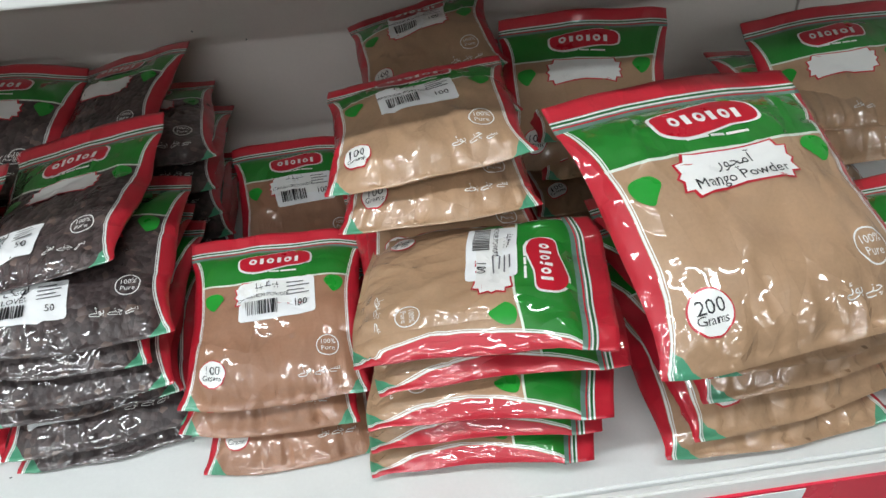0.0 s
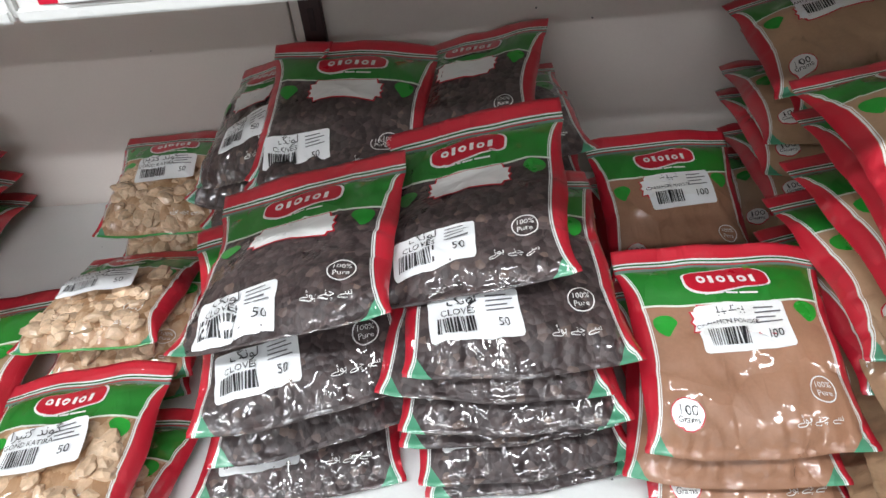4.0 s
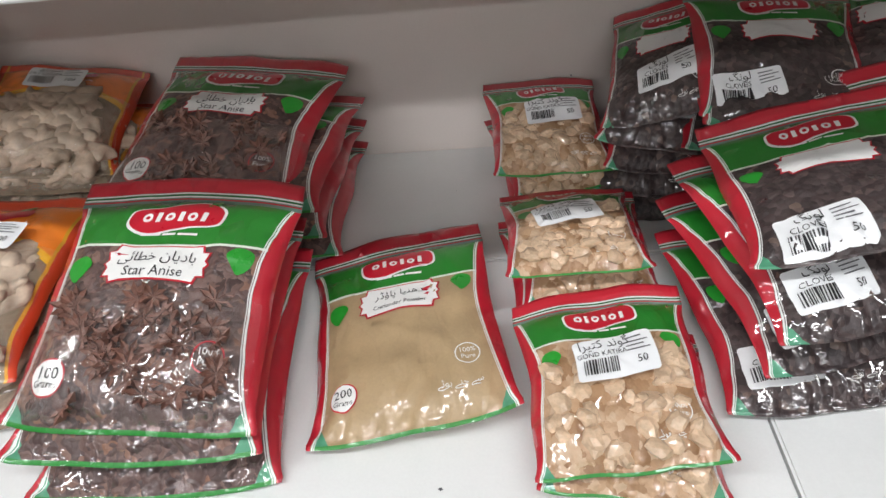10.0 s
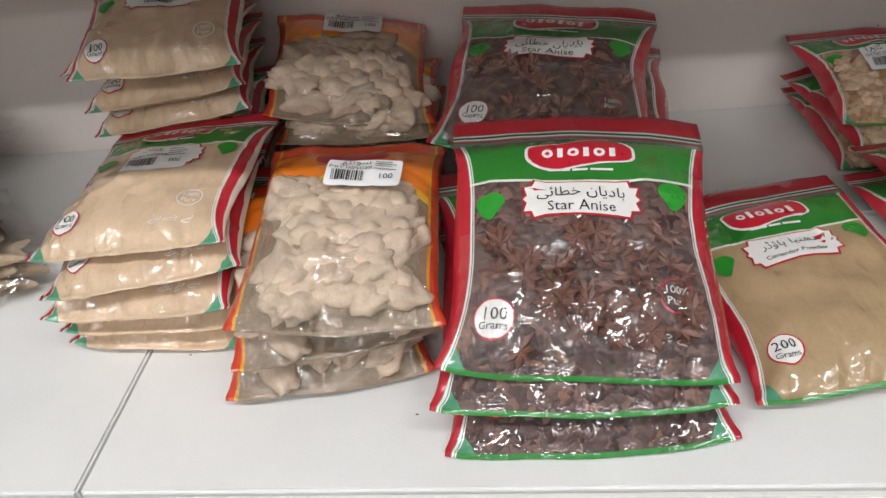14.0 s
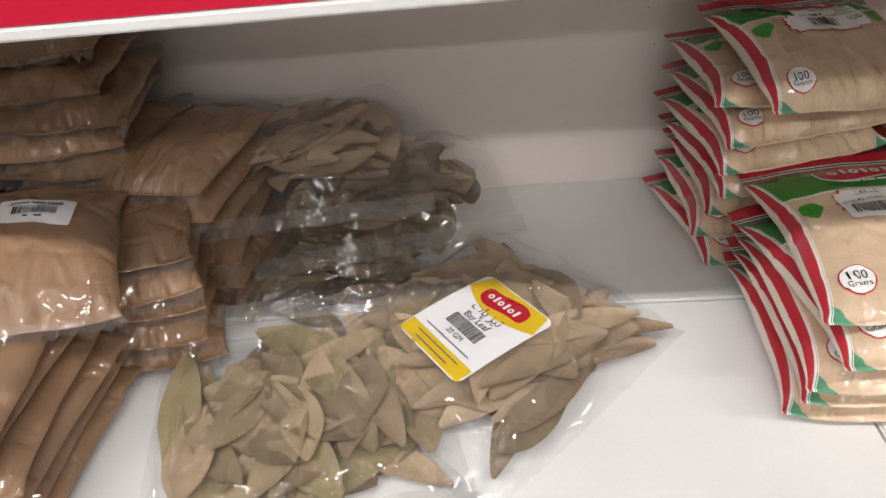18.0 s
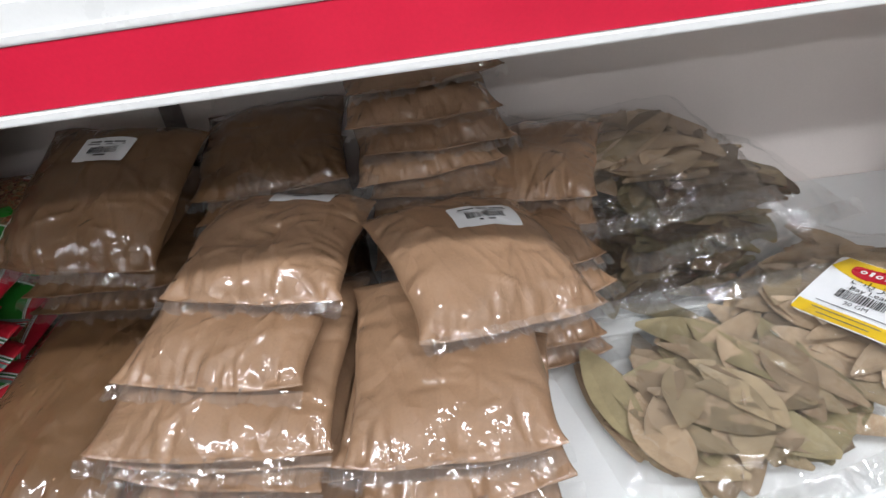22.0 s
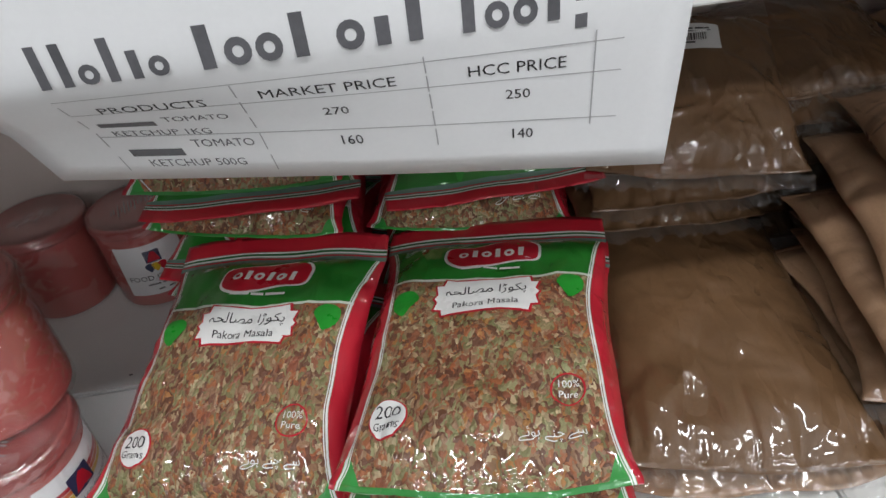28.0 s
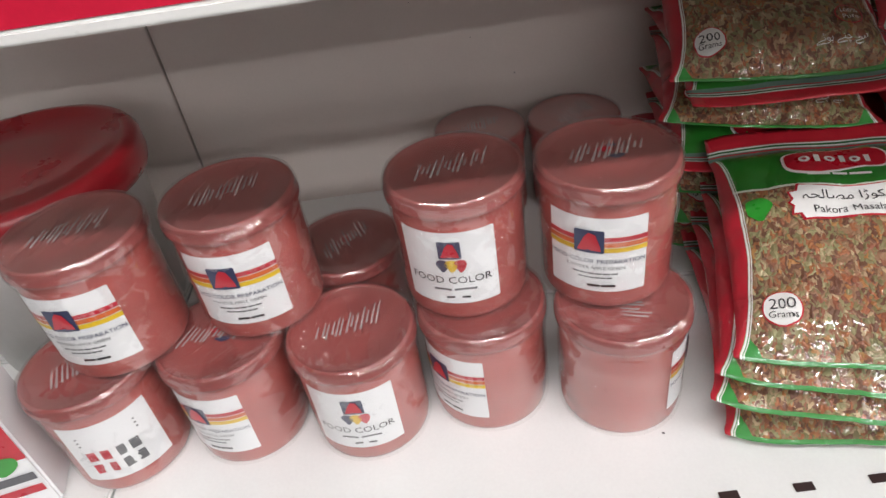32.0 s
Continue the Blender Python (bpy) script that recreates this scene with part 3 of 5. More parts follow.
class Sheet:
    """The front of one filled bag as a height over its width and length."""

    def __init__(self, w, h, thick, seed, fill=(0.03, 0.9), lump=0.0, slump=0.0, bend=0.0, nu=44, nv=52, crinkle=0.0012, pleats=0.016, crumple=0.0016, gathers=(9, 3, 3), kick=0.0):
        self.w, self.h, self.nu, self.nv = w, h, nu, nv
        self.front, self.back = [], []
        k = seed * 3.17
        rng = random.Random(seed * 31 + 5)
        low = [(rng.uniform(0.03, 0.97), rng.uniform(-0.35, 0.35), rng.uniform(0.02, 0.06), rng.uniform(0.05, 0.16) if rng.random() < 0.75 else rng.uniform(0.18, 0.32), rng.uniform(0.002, 0.006)) for _ in range(gathers[0])]
        side = [(rng.choice((0, 1)), rng.uniform(0.08, 0.8), rng.uniform(-0.5, 0.5), rng.uniform(0.018, 0.045), rng.uniform(0.12, 0.3), rng.uniform(0.001, 0.0028)) for _ in range(2 * gathers[1])]
        long = [(rng.uniform(0.2, 0.8), rng.uniform(0.1, 0.7), rng.uniform(0, math.pi), rng.uniform(0.012, 0.03), rng.uniform(0.08, 0.25), rng.choice((-1, 1, 1)) * rng.uniform(0.001, 0.0026)) for _ in range(gathers[2])]

        def gather(u, v):
            """Depth of the sharp folds that run in from the hem and the sides, and of stray creases across the front."""
            out = 0.0
            for u0, lean, wide, far, deep in low:
                s = 1 - abs(u - u0 - lean * v) / (wide * (0.6 + v / far))
                if s > 0 and v < far:
                    out -= deep * s * (1 - v / far)
            for edge, v0, lean, wide, far, deep in side:
                q = u if edge == 0 else 1 - u
                s = 1 - abs(v - v0 - lean * q) / wide
                if s > 0 and q < far:
                    out -= deep * s * (1 - q / far)
            for u0, v0, a, wide, far, deep in long:
                p, q = (u - u0) * math.cos(a) + (v - v0) * math.sin(a), (v - v0) * math.cos(a) - (u - u0) * math.sin(a)
                s = 1 - abs(q) / wide
                if s > 0 and abs(p) < far:
                    out += deep * s * (1 - abs(p) / far)
            return out

        for j in range(nv + 1):
            v = j / nv
            s = min(1, max(0, (v - fill[0]) / (fill[1] - fill[0])))
            a = max(0.0, 1 - abs(2 * s ** (0.85 + slump) - 1) ** 3.2)
            for i in range(nu + 1):
                u = i / nu
                d = 1 - abs(2 * u - 1)
                b = max(0.0, 1 - (1 - d) ** 3.0)
                body = (a * b) ** 0.55
                x = (u - 0.5) * w * (1 - 0.07 * a ** 0.7) + 0.004 * noise.noise((k, v * 3, 1.0))
                y = (v - 0.5) * h + 0.004 * noise.noise((u * 3, k, 2.0)) - (0.012 * h / 0.2) * (1 - b) * (v - 0.5)
                p = Vector((x * 28, y * 28, k))
                crease = noise.noise(p) * 0.0028 + noise.noise(p * 2.6) * 0.0004
                fold = (1 - abs(noise.noise(Vector((x * 34 + y * 14, y * 12 - x * 9, k + 4))))) ** 14
                crease += crinkle * fold
                slack = 0.12 + math.exp(-max(0, v - fill[0]) * 6) + 0.5 * math.exp(-d * 9)
                crease += crumple * slack * ((1 - abs(noise.noise(Vector((x * 60 + 9 * y, y * 20, k + 7))))) ** 4 - 0.4)
                hem = math.exp(-max(0, v - fill[0]) * 13) + math.exp(-d * 16) * 0.6
                pleat = abs(noise.noise((u * 13 + k + 1.6 * noise.noise((u * 3, v * 5, k)), v * 2.2, 5.0))) * pleats * min(1, hem) * min(1, body * 4)
                z = 0.5 * thick * body + crease * (0.3 + body) - pleat + gather(u, v) * min(1, body * 3)
                if lump and body > 0.05:
                    dist = noise.voronoi(Vector((x, y, 0)) * 48 + Vector((k, k, 0)))[0]
                    z += lump * (0.7 - min(1.1, dist[0])) * min(1, body * 1.5)
                z -= bend * ((v - 0.5) ** 2) * 4
                rise = kick * h * max(0.0, v - 0.6) ** 1.3
                z += rise
                if v > 0.93:
                    z += 0.004 * noise.noise((u * 4, k, 9.0))
                self.front.append(Vector((x, y, z)))
                self.back.append(Vector((x, y, -0.38 * thick * body + 0.5 * crease - bend * ((v - 0.5) ** 2) * 4 + rise - 0.0006)))

    def at(self, x, y, lift):
        """A point over the front, for a place in the bag's own flat metres."""
        fu = min(self.nu - 1e-4, max(0.0, (x / self.w + 0.5) * self.nu))
        fv = min(self.nv - 1e-4, max(0.0, (y / self.h + 0.5) * self.nv))
        i, j = int(fu), int(fv)
        p, q, n = fu - i, fv - j, self.nu + 1
        a, b, c, d = (self.front[k] for k in (j * n + i, j * n + i + 1, (j + 1) * n + i + 1, (j + 1) * n + i))
        low, high = a.lerp(b, p), d.lerp(c, p)
        nrm = (b - a).cross(d - a).normalized()
        return low.lerp(high, q) + (nrm * lift if lift < 0.004 else Vector((0, 0, lift)))

    def body(self, parent, mat, label=""):
        n, m = self.nu + 1, len(self.front)
        faces = [(j * n + i, j * n + i + 1, (j + 1) * n + i + 1, (j + 1) * n + i) for j in range(self.nv) for i in range(self.nu)]
        faces += [tuple(m + k for k in f[::-1]) for f in faces]
        rim = [i for i in range(n)] + [j * n + self.nu for j in range(1, self.nv + 1)] + [self.nv * n + i for i in range(self.nu - 1, -1, -1)] + [j * n for j in range(self.nv - 1, 0, -1)]
        faces += [(b, a, m + a, m + b) for a, b in zip(rim, rim[1:] + rim[:1])]
        uv = [(i / self.nu, j / self.nv) for j in range(self.nv + 1) for i in range(n)]
        return link_mesh("film_body", self.front + self.back, faces, mat, parent, label, uv + uv, True)

    def lay(self, name, shape, mat, parent, x, y, lift=0.0008, turn=0.0, s=1.0, label=""):
        vs, fs = moved(shape, x, y, s, turn)
        ob = link_mesh(name, [self.at(px, py, lift) for px, py in vs], fs, mat, parent, label, smooth=len(fs) > 40)
        return tagged(ob, kind="stuff") if name in ("barcode", "script_line", "script_name", "date_print", "logo_lettering", "stamp_print", "slogan_line") else ob


SPEC = {  # thickness, film, lumps, printed name, weight, words for labels
    "mango": (0.036, 0.0015, "Mango Powder", "200", "dried mango powder pouch with clear window, red and green print"),
    "tan": (0.034, 0.0, "", "100", "tan amchur powder pouch, red and green printed film"),
    "cin": (0.032, 0.0, "", "100", "reddish brown cinnamon powder pouch with printed green header"),
    "clove": (0.03, 0.0007, "", "", "dark clove pouch with white price sticker, glossy clear window"),
    "gond": (0.034, 0.0005, "", "", "small amber gum flakes pouch with green header and sticker"),
    "cor": (0.034, 0.0, "Coriander Powder", "200", "large beige coriander powder pouch lying flat on the shelf"),
    "anise": (0.042, 0.0006, "Star Anise", "100", "star anise pouch with red edges and clear window"),
    "dg": (0.04, 0.0005, "", "", "dry ginger root pouch with orange top and clear window"),
    "gp": (0.034, 0.0, "", "100", "cream ginger powder pouch with green header and sticker"),
    "pk": (0.038, 0.002, "Pakora Masala", "200", "pakora masala pouch with coarse orange and green flakes"),
}
WORDS = {"clove": "CLOVES", "gond": "GOND KATIRA", "cin": "CINNAMON POWDER", "gp": "GINGER POWDER", "dg": "DRY GINGER", "tan": "AMCHUR POWDER"}
PRICE = {"clove": "50", "gond": "50", "cin": "100", "gp": "100", "dg": "100", "tan": "100"}


def ginger_mesh(seed):
    bm = bmesh.new()
    bmesh.ops.create_icosphere(bm, subdivisions=3, radius=1.0)
    for vert in bm.verts:
        p = vert.co.copy()
        lump = 1 + 0.5 * noise.noise(p * 1.7 + Vector((seed * 5, 0, 0))) + 0.12 * noise.noise(p * 4 + Vector((0, seed * 3, 0)))
        vert.co = Vector((p.x * 0.0235 * lump, p.y * 0.0145 * lump, p.z * 0.01 * lump))
    me = bpy.data.meshes.new("ginger_root")
    bm.to_mesh(me)
    bm.free()
    me.materials.append(MAT["ginger"])
    me.shade_smooth()
    return me


GINGER = [ginger_mesh(k + 1) for k in range(6)]


def star_mesh(seed):
    """One star anise: eight boat-shaped carpels round a short stem."""
    verts, faces, rng = [(0.0, 0.0, 0.001)], [], random.Random(seed)
    for q in range(8):
        a, r = 2 * math.pi * q / 8 + rng.uniform(-0.1, 0.1), rng.uniform(0.8, 1.1) * 0.0135
        c, d = math.cos(a), math.sin(a)
        k = len(verts)
        for x, y, z in ((r * 0.55, r * 0.2, 0.0035), (r * 0.55, -r * 0.2, 0.0035), (r, 0, 0.0045 * rng.uniform(0.5, 1.3)), (r * 0.55, 0, 0.0008), (r * 0.5, 0, -0.003)):
            verts.append((x * c - y * d, x * d + y * c, z))
        faces += [(0, k + 3, k), (0, k + 1, k + 3), (k, k + 3, k + 2), (k + 3, k + 1, k + 2), (0, k, k + 4), (0, k + 4, k + 1), (k, k + 2, k + 4), (k + 2, k + 1, k + 4)]
    me = bpy.data.meshes.new("star_anise")
    me.from_pydata(verts, [], faces)
    me.materials.append(MAT["star"])
    return me


def gum_mesh(seed):
    bm = bmesh.new()
    bmesh.ops.create_icosphere(bm, subdivisions=2, radius=1.0)
    for vert in bm.verts:
        p = vert.co.copy()
        lump = 1 + 0.45 * noise.noise(p * 1.3 + Vector((seed * 4, 0, 0)))
        vert.co = Vector((p.x * 0.0085 * lump, p.y * 0.0068 * lump, p.z * 0.0042 * lump))
    me = bpy.data.meshes.new("gum_flake")
    bm.to_mesh(me)
    bm.free()
    me.materials.append(MAT["gum"])
    return me


STARS, GUMS = [star_mesh(k) for k in range(5)], [gum_mesh(k + 1) for k in range(6)]


def window(sheet, thing, w, h, v0, v1, seed, rise):
    """Crinkled clear film over loose pieces in a pouch."""
    nu, nv = 26, 24
    skin = [sheet.at((i / nu - 0.5) * w * 0.94, (v0 + (v1 - v0) * j / nv) * h, 0.001 + rise * min(1, 6 * min(i / nu, 1 - i / nu, j / nv, 1 - j / nv)) + 0.0025 * noise.noise((i * 0.4, j * 0.5, seed))) for j in range(nv + 1) for i in range(nu + 1)]
    film = link_mesh("film_window", skin, [(j * (nu + 1) + i, j * (nu + 1) + i + 1, (j + 1) * (nu + 1) + i + 1, (j + 1) * (nu + 1) + i) for j in range(nv) for i in range(nu)], MAT["clear"], thing, "crinkled clear film window",
                     [(i / nu, v0 + 0.5 + (v1 - v0) * j / nv) for j in range(nv + 1) for i in range(nu + 1)], smooth=True)
    film.visible_shadow = False


def price_sticker(sheet, thing, rng, x, y, turn, word, price, kind="", w=0.062, h=0.034):
    rise = {"dg": 0.0135, "gond": 0.009}.get(kind, 0.001)
    base = sheet.lay("price_sticker", outline_rings(round_rect(w, h, 0.003), 9), MAT["sticker"], thing, x, y, rise, turn, 1.0, "white price sticker with a barcode")

    def on(name, shape, mat, dx, dy, s=1.0):
        c, d = math.cos(radians(turn)), math.sin(radians(turn))
        sheet.lay(name, shape, MAT[mat], base, x + dx * c - dy * d, y + dx * d + dy * c, rise + 0.0013, turn, s)

    on("barcode", barcode(rng, w * 0.42, h * 0.34), "ink", -w * 0.2, -h * 0.2)
    if word:
        on("printed_word", letters(word), "ink", -w * 0.17, h * 0.08, min(0.0068, w * 0.62 / (0.62 * len(word))))
    if kind in SCRIPT:
        on("script_name", letters(SCRIPT[kind]), "ink", -w * 0.12, h * 0.33, 0.0105)
    else:
        on("script_line", scribble(rng, w * 0.3, h * 0.2), "ink", -w * 0.12, h * 0.33)
    on("price_figure", letters(price), "ink", w * 0.3, -h * 0.2, 0.0085)
    on("date_print", joined(*(bars([(-w * 0.16, w * 0.13 - 0.004 * (k % 2))], h * 0.1 * k, h * 0.03) for k in range(4))), "grey", w * 0.3, h * 0.04)


def pouch(kind, m, w, h, seed, label="", sticker=None, group="", detail=True, bend=0.0, slump=0.0, plate=True, stars=0, kick=0.0):
    """One branded pouch lying at the pose m: film, logo, name plate, badges and sticker."""
    thick, lump, word, weight, text = SPEC[kind]
    rng = random.Random(seed)
    thing = tagged(new({"pk": "masala_pouch", "anise": "star_anise_pouch", "dg": "dry_ginger_pouch"}.get(kind, "spice_pouch")), label or text, "pouch", group)
    thing.matrix_world = m
    top = 0.87 if kind != "dg" else 0.92
    sheet = Sheet(w, h, thick, seed, (0.028, top), lump, slump, bend, kick=kick)
    sheet.body(thing, MAT[kind])
    if not detail:
        return thing
    if kind == "dg":
        for k in range(56):
            gx, gy = rng.uniform(-0.36, 0.36) * w, rng.uniform(-0.42, 0.1) * h
            if gy > 0.13 * h - abs(gx) * 0.25:
                gy -= 0.05 * h
            ob = new("ginger_root", rng.choice(GINGER))
            ob.parent = thing
            ob.matrix_basis = Matrix.Translation(sheet.at(gx, gy, -0.004)) @ pose(0, 0, 0, rng.uniform(-14, 14), rng.uniform(-14, 14), rng.uniform(0, 180))
        window(sheet, thing, w, h, -0.475, 0.105, seed, 0.011)
        sheet.lay("logo_mark", outline_rings(logo_outline(w * 0.42, h * 0.085), 4), MAT["red"], thing, 0.0, h * 0.3, 0.0008, 0, 1, "red brand mark on orange")
        sheet.lay("logo_leaf", outline_rings(drop_outline(w * 0.1, h * 0.05), 2), MAT["green"], thing, w * 0.14, h * 0.355, 0.0008, 60)
        sheet.lay("script_line", scribble(rng, w * 0.4, h * 0.03), MAT["white"], thing, 0, h * 0.235, 0.001)
    else:
        white = sheet.lay("logo_mark", outline_rings(logo_outline(w * 0.44, h * 0.165), 4), MAT["white"], thing, 0.0, h * 0.262, 0.0007, 0, 1, "red brand mark with white rim")
        sheet.lay("logo_field", outline_rings(logo_outline(w * 0.415, h * 0.147), 4), MAT["red"], white, 0.0, h * 0.262, 0.0011)
        sheet.lay("logo_lettering", mark_row(w * 0.31, h * 0.05, "obobob"), MAT["white"], white, 0.0, h * 0.262, 0.0015)
        sheet.lay("logo_leaf", outline_rings(drop_outline(w * 0.1, h * 0.04), 2), MAT["green"], thing, w * 0.14, h * 0.328, 0.001, 70)
        sheet.lay("slogan_line", bars([(-w * 0.13, -w * 0.04), (-w * 0.03, w * 0.03), (w * 0.04, w * 0.13)], 0, h * 0.01), MAT["white"], thing, 0, h * 0.175, 0.0009)
        for side in (-1, 1):
            sheet.lay("leaf_emblem", outline_rings(drop_outline(side * w * 0.12, h * 0.11), 3), MAT["green"], thing, side * w * 0.35, h * (0.045 if side < 0 else 0.085), 0.0008, 0, 1, "bright green leaf print")
        if plate and kind not in ("gond",):
            pl = sheet.lay("name_plate", outline_rings(plaque(w * 0.47, h * 0.16), 4), MAT["red"], thing, 0, h * 0.055, 0.0007, 0, 1, "white name plate with a red rim")
            sheet.lay("plate_field", outline_rings(plaque(w * 0.45, h * 0.145), 4), MAT["white"], pl, 0, h * 0.055, 0.0011)
            if word:
                sheet.lay("printed_name", letters(word), MAT["ink"], pl, 0, h * 0.018, 0.0016, 0, min(0.0115, w * 0.335 / (0.5 * len(word))) * (w / 0.18))
                sheet.lay("script_name", letters(SCRIPT[kind]) if kind in SCRIPT else scribble(rng, w * 0.26, h * 0.05), MAT["ink"], pl, 0, h * 0.076, 0.0016, 0, w * 0.066 if kind in SCRIPT else 1.0)
        if weight:
            bx, by = -w * 0.33, -h * 0.345
            badge = sheet.lay("weight_badge", outline_rings(circle(w * 0.074), 3), MAT["red"], thing, bx, by, 0.0007, 0, 1, "round white weight badge")
            sheet.lay("badge_field", outline_rings(circle(w * 0.068), 3), MAT["white"], badge, bx, by, 0.0011)
            sheet.lay("weight_figure", letters(weight), MAT["ink"], badge, bx, by + h * 0.012, 0.0016, 0, w * 0.064)
            sheet.lay("unit_word", letters("Grams"), MAT["ink"], badge, bx, by - h * 0.022, 0.0016, 0, w * 0.038)
        ring = circle(w * 0.064, 24)
        inner = circle(w * 0.058, 24)
        hoop = (ring + inner, [(i, (i + 1) % 24, 24 + (i + 1) % 24, 24 + i) for i in range(24)])
        stamp = sheet.lay("purity_stamp", hoop, MAT["red" if kind in ("pk", "anise") else "white"], thing, w * 0.31, -h * 0.27, 0.0008, 0, 1, "round outlined purity stamp")
        sheet.lay("stamp_print", joined(moved(letters("100%"), 0, w * 0.02, w * 0.04), moved(letters("Pure"), 0, -w * 0.02, w * 0.04)), MAT["white"], stamp, w * 0.31, -h * 0.27, 0.0009)
        sheet.lay("slogan_line", letters(SCRIPT["slogan"]), MAT["white"], thing, w * 0.25, -h * 0.38, 0.0009, 0, w * 0.046)
    for k in range(stars):
        sx, sy = rng.uniform(-0.36, 0.36), rng.uniform(-0.43, -0.07)
        if math.hypot(sx + 0.33, sy + 0.345) < 0.13:
            continue
        ob = new("star_anise", rng.choice(STARS))
        ob.parent = thing
        ob.matrix_basis = Matrix.Translation(sheet.at(sx * w, sy * h, rng.uniform(-0.002, 0.002))) @ pose(0, 0, 0, rng.uniform(-35, 35), rng.uniform(-35, 35), rng.uniform(0, 90))
    if stars:
        window(sheet, thing, w, h, -0.47, -0.05, seed, 0.0055)
    if kind == "gond":
        for k in range(60):
            ob = new("gum_flake", rng.choice(GUMS))
            ob.parent = thing
            ob.matrix_basis = Matrix.Translation(sheet.at(rng.uniform(-0.37, 0.37) * w, rng.uniform(-0.45, 0.08) * h, rng.uniform(-0.003, 0.001))) @ pose(0, 0, 0, rng.uniform(-30, 30), rng.uniform(-30, 30), rng.uniform(0, 180)) @ Matrix.Scale(rng.uniform(0.6, 1.25), 4)
    if sticker:
        sx, sy, turn = sticker
        price_sticker(sheet, thing, rng, sx * w, sy * h, turn, WORDS.get(kind, ""), PRICE.get(kind, "100"), kind)
    return thing


def plain_bag(m, w, h, seed, mat="plain", label="", sticker=None, flap=0.16, thick=0.034, group="", bend=0.0):
    """An unbranded clear bag of brown powder with an empty film flap at the top."""
    thing = tagged(new("powder_bag"), label or "clear plastic bag of brown powder, creased and glossy", "bag", group)
    thing.matrix_world = m
    rng = random.Random(seed)
    sheet = Sheet(w, h, thick, seed, (0.02, 0.98), 0.0, 0.05, bend, 72, 66, 0.0009, 0.002, 0.001, (26, 8, 14))
    sheet.body(thing, MAT[mat])
    k = seed * 0.77
    edge = [((i / 40 - 0.5) * w * 1.02, -h * (0.487 if q == 0 else 0.5) - (0.0, 0.004, 0.009)[q] * (1 + 0.3 * noise.noise((i * 0.4, k, 1.0))), -0.002 * q + (0.003 + 0.003 * q) * noise.noise((i * 0.8, q * 0.4, k))) for q in range(3) for i in range(41)]
    link_mesh("sealed_hem", edge, [(q * 41 + i, q * 41 + i + 1, q * 41 + i + 42, q * 41 + i + 41) for q in range(2) for i in range(40)], MAT["edge"], thing, "crinkled clear hem", smooth=True)
    if flap:
        n, verts, faces, k = 14, [], [], seed * 1.7
        for j in range(5):
            for i in range(n + 1):
                u = i / n
                verts.append(((u - 0.5) * w * (0.97 + 0.03 * noise.noise((k, j, 3.0))), h * 0.47 + j * flap * h / 4, 0.004 + 0.011 * noise.noise((u * 5, j * 0.5, k)) * (0.4 + j * 0.3)))
        for j in range(4):
            faces += [(j * (n + 1) + i, j * (n + 1) + i + 1, (j + 1) * (n + 1) + i + 1, (j + 1) * (n + 1) + i) for i in range(n)]
        link_mesh("film_flap", verts, faces, MAT["clear"], thing, "empty clear plastic flap", smooth=True)
    if sticker:
        sx, sy, turn = sticker
        base = sheet.lay("price_sticker", outline_rings(round_rect(0.058, 0.033, 0.002), 5), MAT["sticker"], thing, sx * w, sy * h, 0.001, turn, 1.0, "white price sticker with a barcode")
        for name, shape, mt, dy in (("barcode", barcode(rng, 0.034, 0.009), "ink", -0.001), ("print_line", bars([(-0.02, -0.006), (-0.004, 0.006), (0.008, 0.02)], 0, 0.002), "ink", 0.0085),
                                    ("print_line", bars([(-0.022, 0.021)], 0, 0.0015), "grey", 0.006), ("print_line", bars([(-0.007, 0.007)], 0, 0.002), "ink", -0.0095)):
            a = radians(turn)
            sheet.lay(name, shape, MAT[mt], base, sx * w - dy * math.sin(a), sy * h + dy * math.cos(a), 0.0016, turn)
    return thing

# ---------------------------------------------------------------- room
X0, X1, Y0 = -6.5, 4.5, -9.0


def structure(name, bm, mat, label):
    ob = part(name, bm, mat, None, label)
    return tagged(ob, kind="structure", category=name.split("_")[0])


# assumed room shell, out of view; its dark grey limits the fill light
structure("floor", block((X0, Y0, -0.06), (X1, 0.2, 0.0)), MAT["floor"], "mid-grey polished shop floor")
structure("ceiling", block((X0, Y0, CEIL), (X1, 0.2, CEIL + 0.06)), MAT["plaster"], "plain dark grey ceiling, added out of view")
structure("wall_north", block((X0, 0.06, 0.0), (X1, 0.2, CEIL)), MAT["plaster"], "dark grey wall added behind the shelves")
structure("wall_south", block((X0, Y0 - 0.1, 0.0), (X1, Y0, CEIL)), MAT["plaster"], "dark grey wall added out of view across the aisle")
structure("wall_east", block((X1, Y0, 0.0), (X1 + 0.1, 0.06, CEIL)), MAT["plaster"], "dark grey end wall added out of view")
structure("wall_west", block((X0 - 0.1, Y0, 0.0), (X0, 0.06, CEIL)), MAT["plaster"], "dark grey end wall added out of view")

for ty, watts, lean in TUBES:
    for k in range(4):
        lamp = tagged(new("ceiling_light"), "white ceiling batten with a bright tube", "light", "ceiling lights")
        lamp.matrix_world = pose(-3.07 + 1.28 * k, ty, CEIL)
        part("housing", block((-0.61, -0.045, -0.05), (0.61, 0.045, 0.0), 0.006), MAT["lip"], lamp)
        part("tube", block((-0.59, -0.014, -0.08), (0.59, 0.014, -0.052), 0.01, 3), MAT["lamp_glow"], lamp, "glowing white tube")

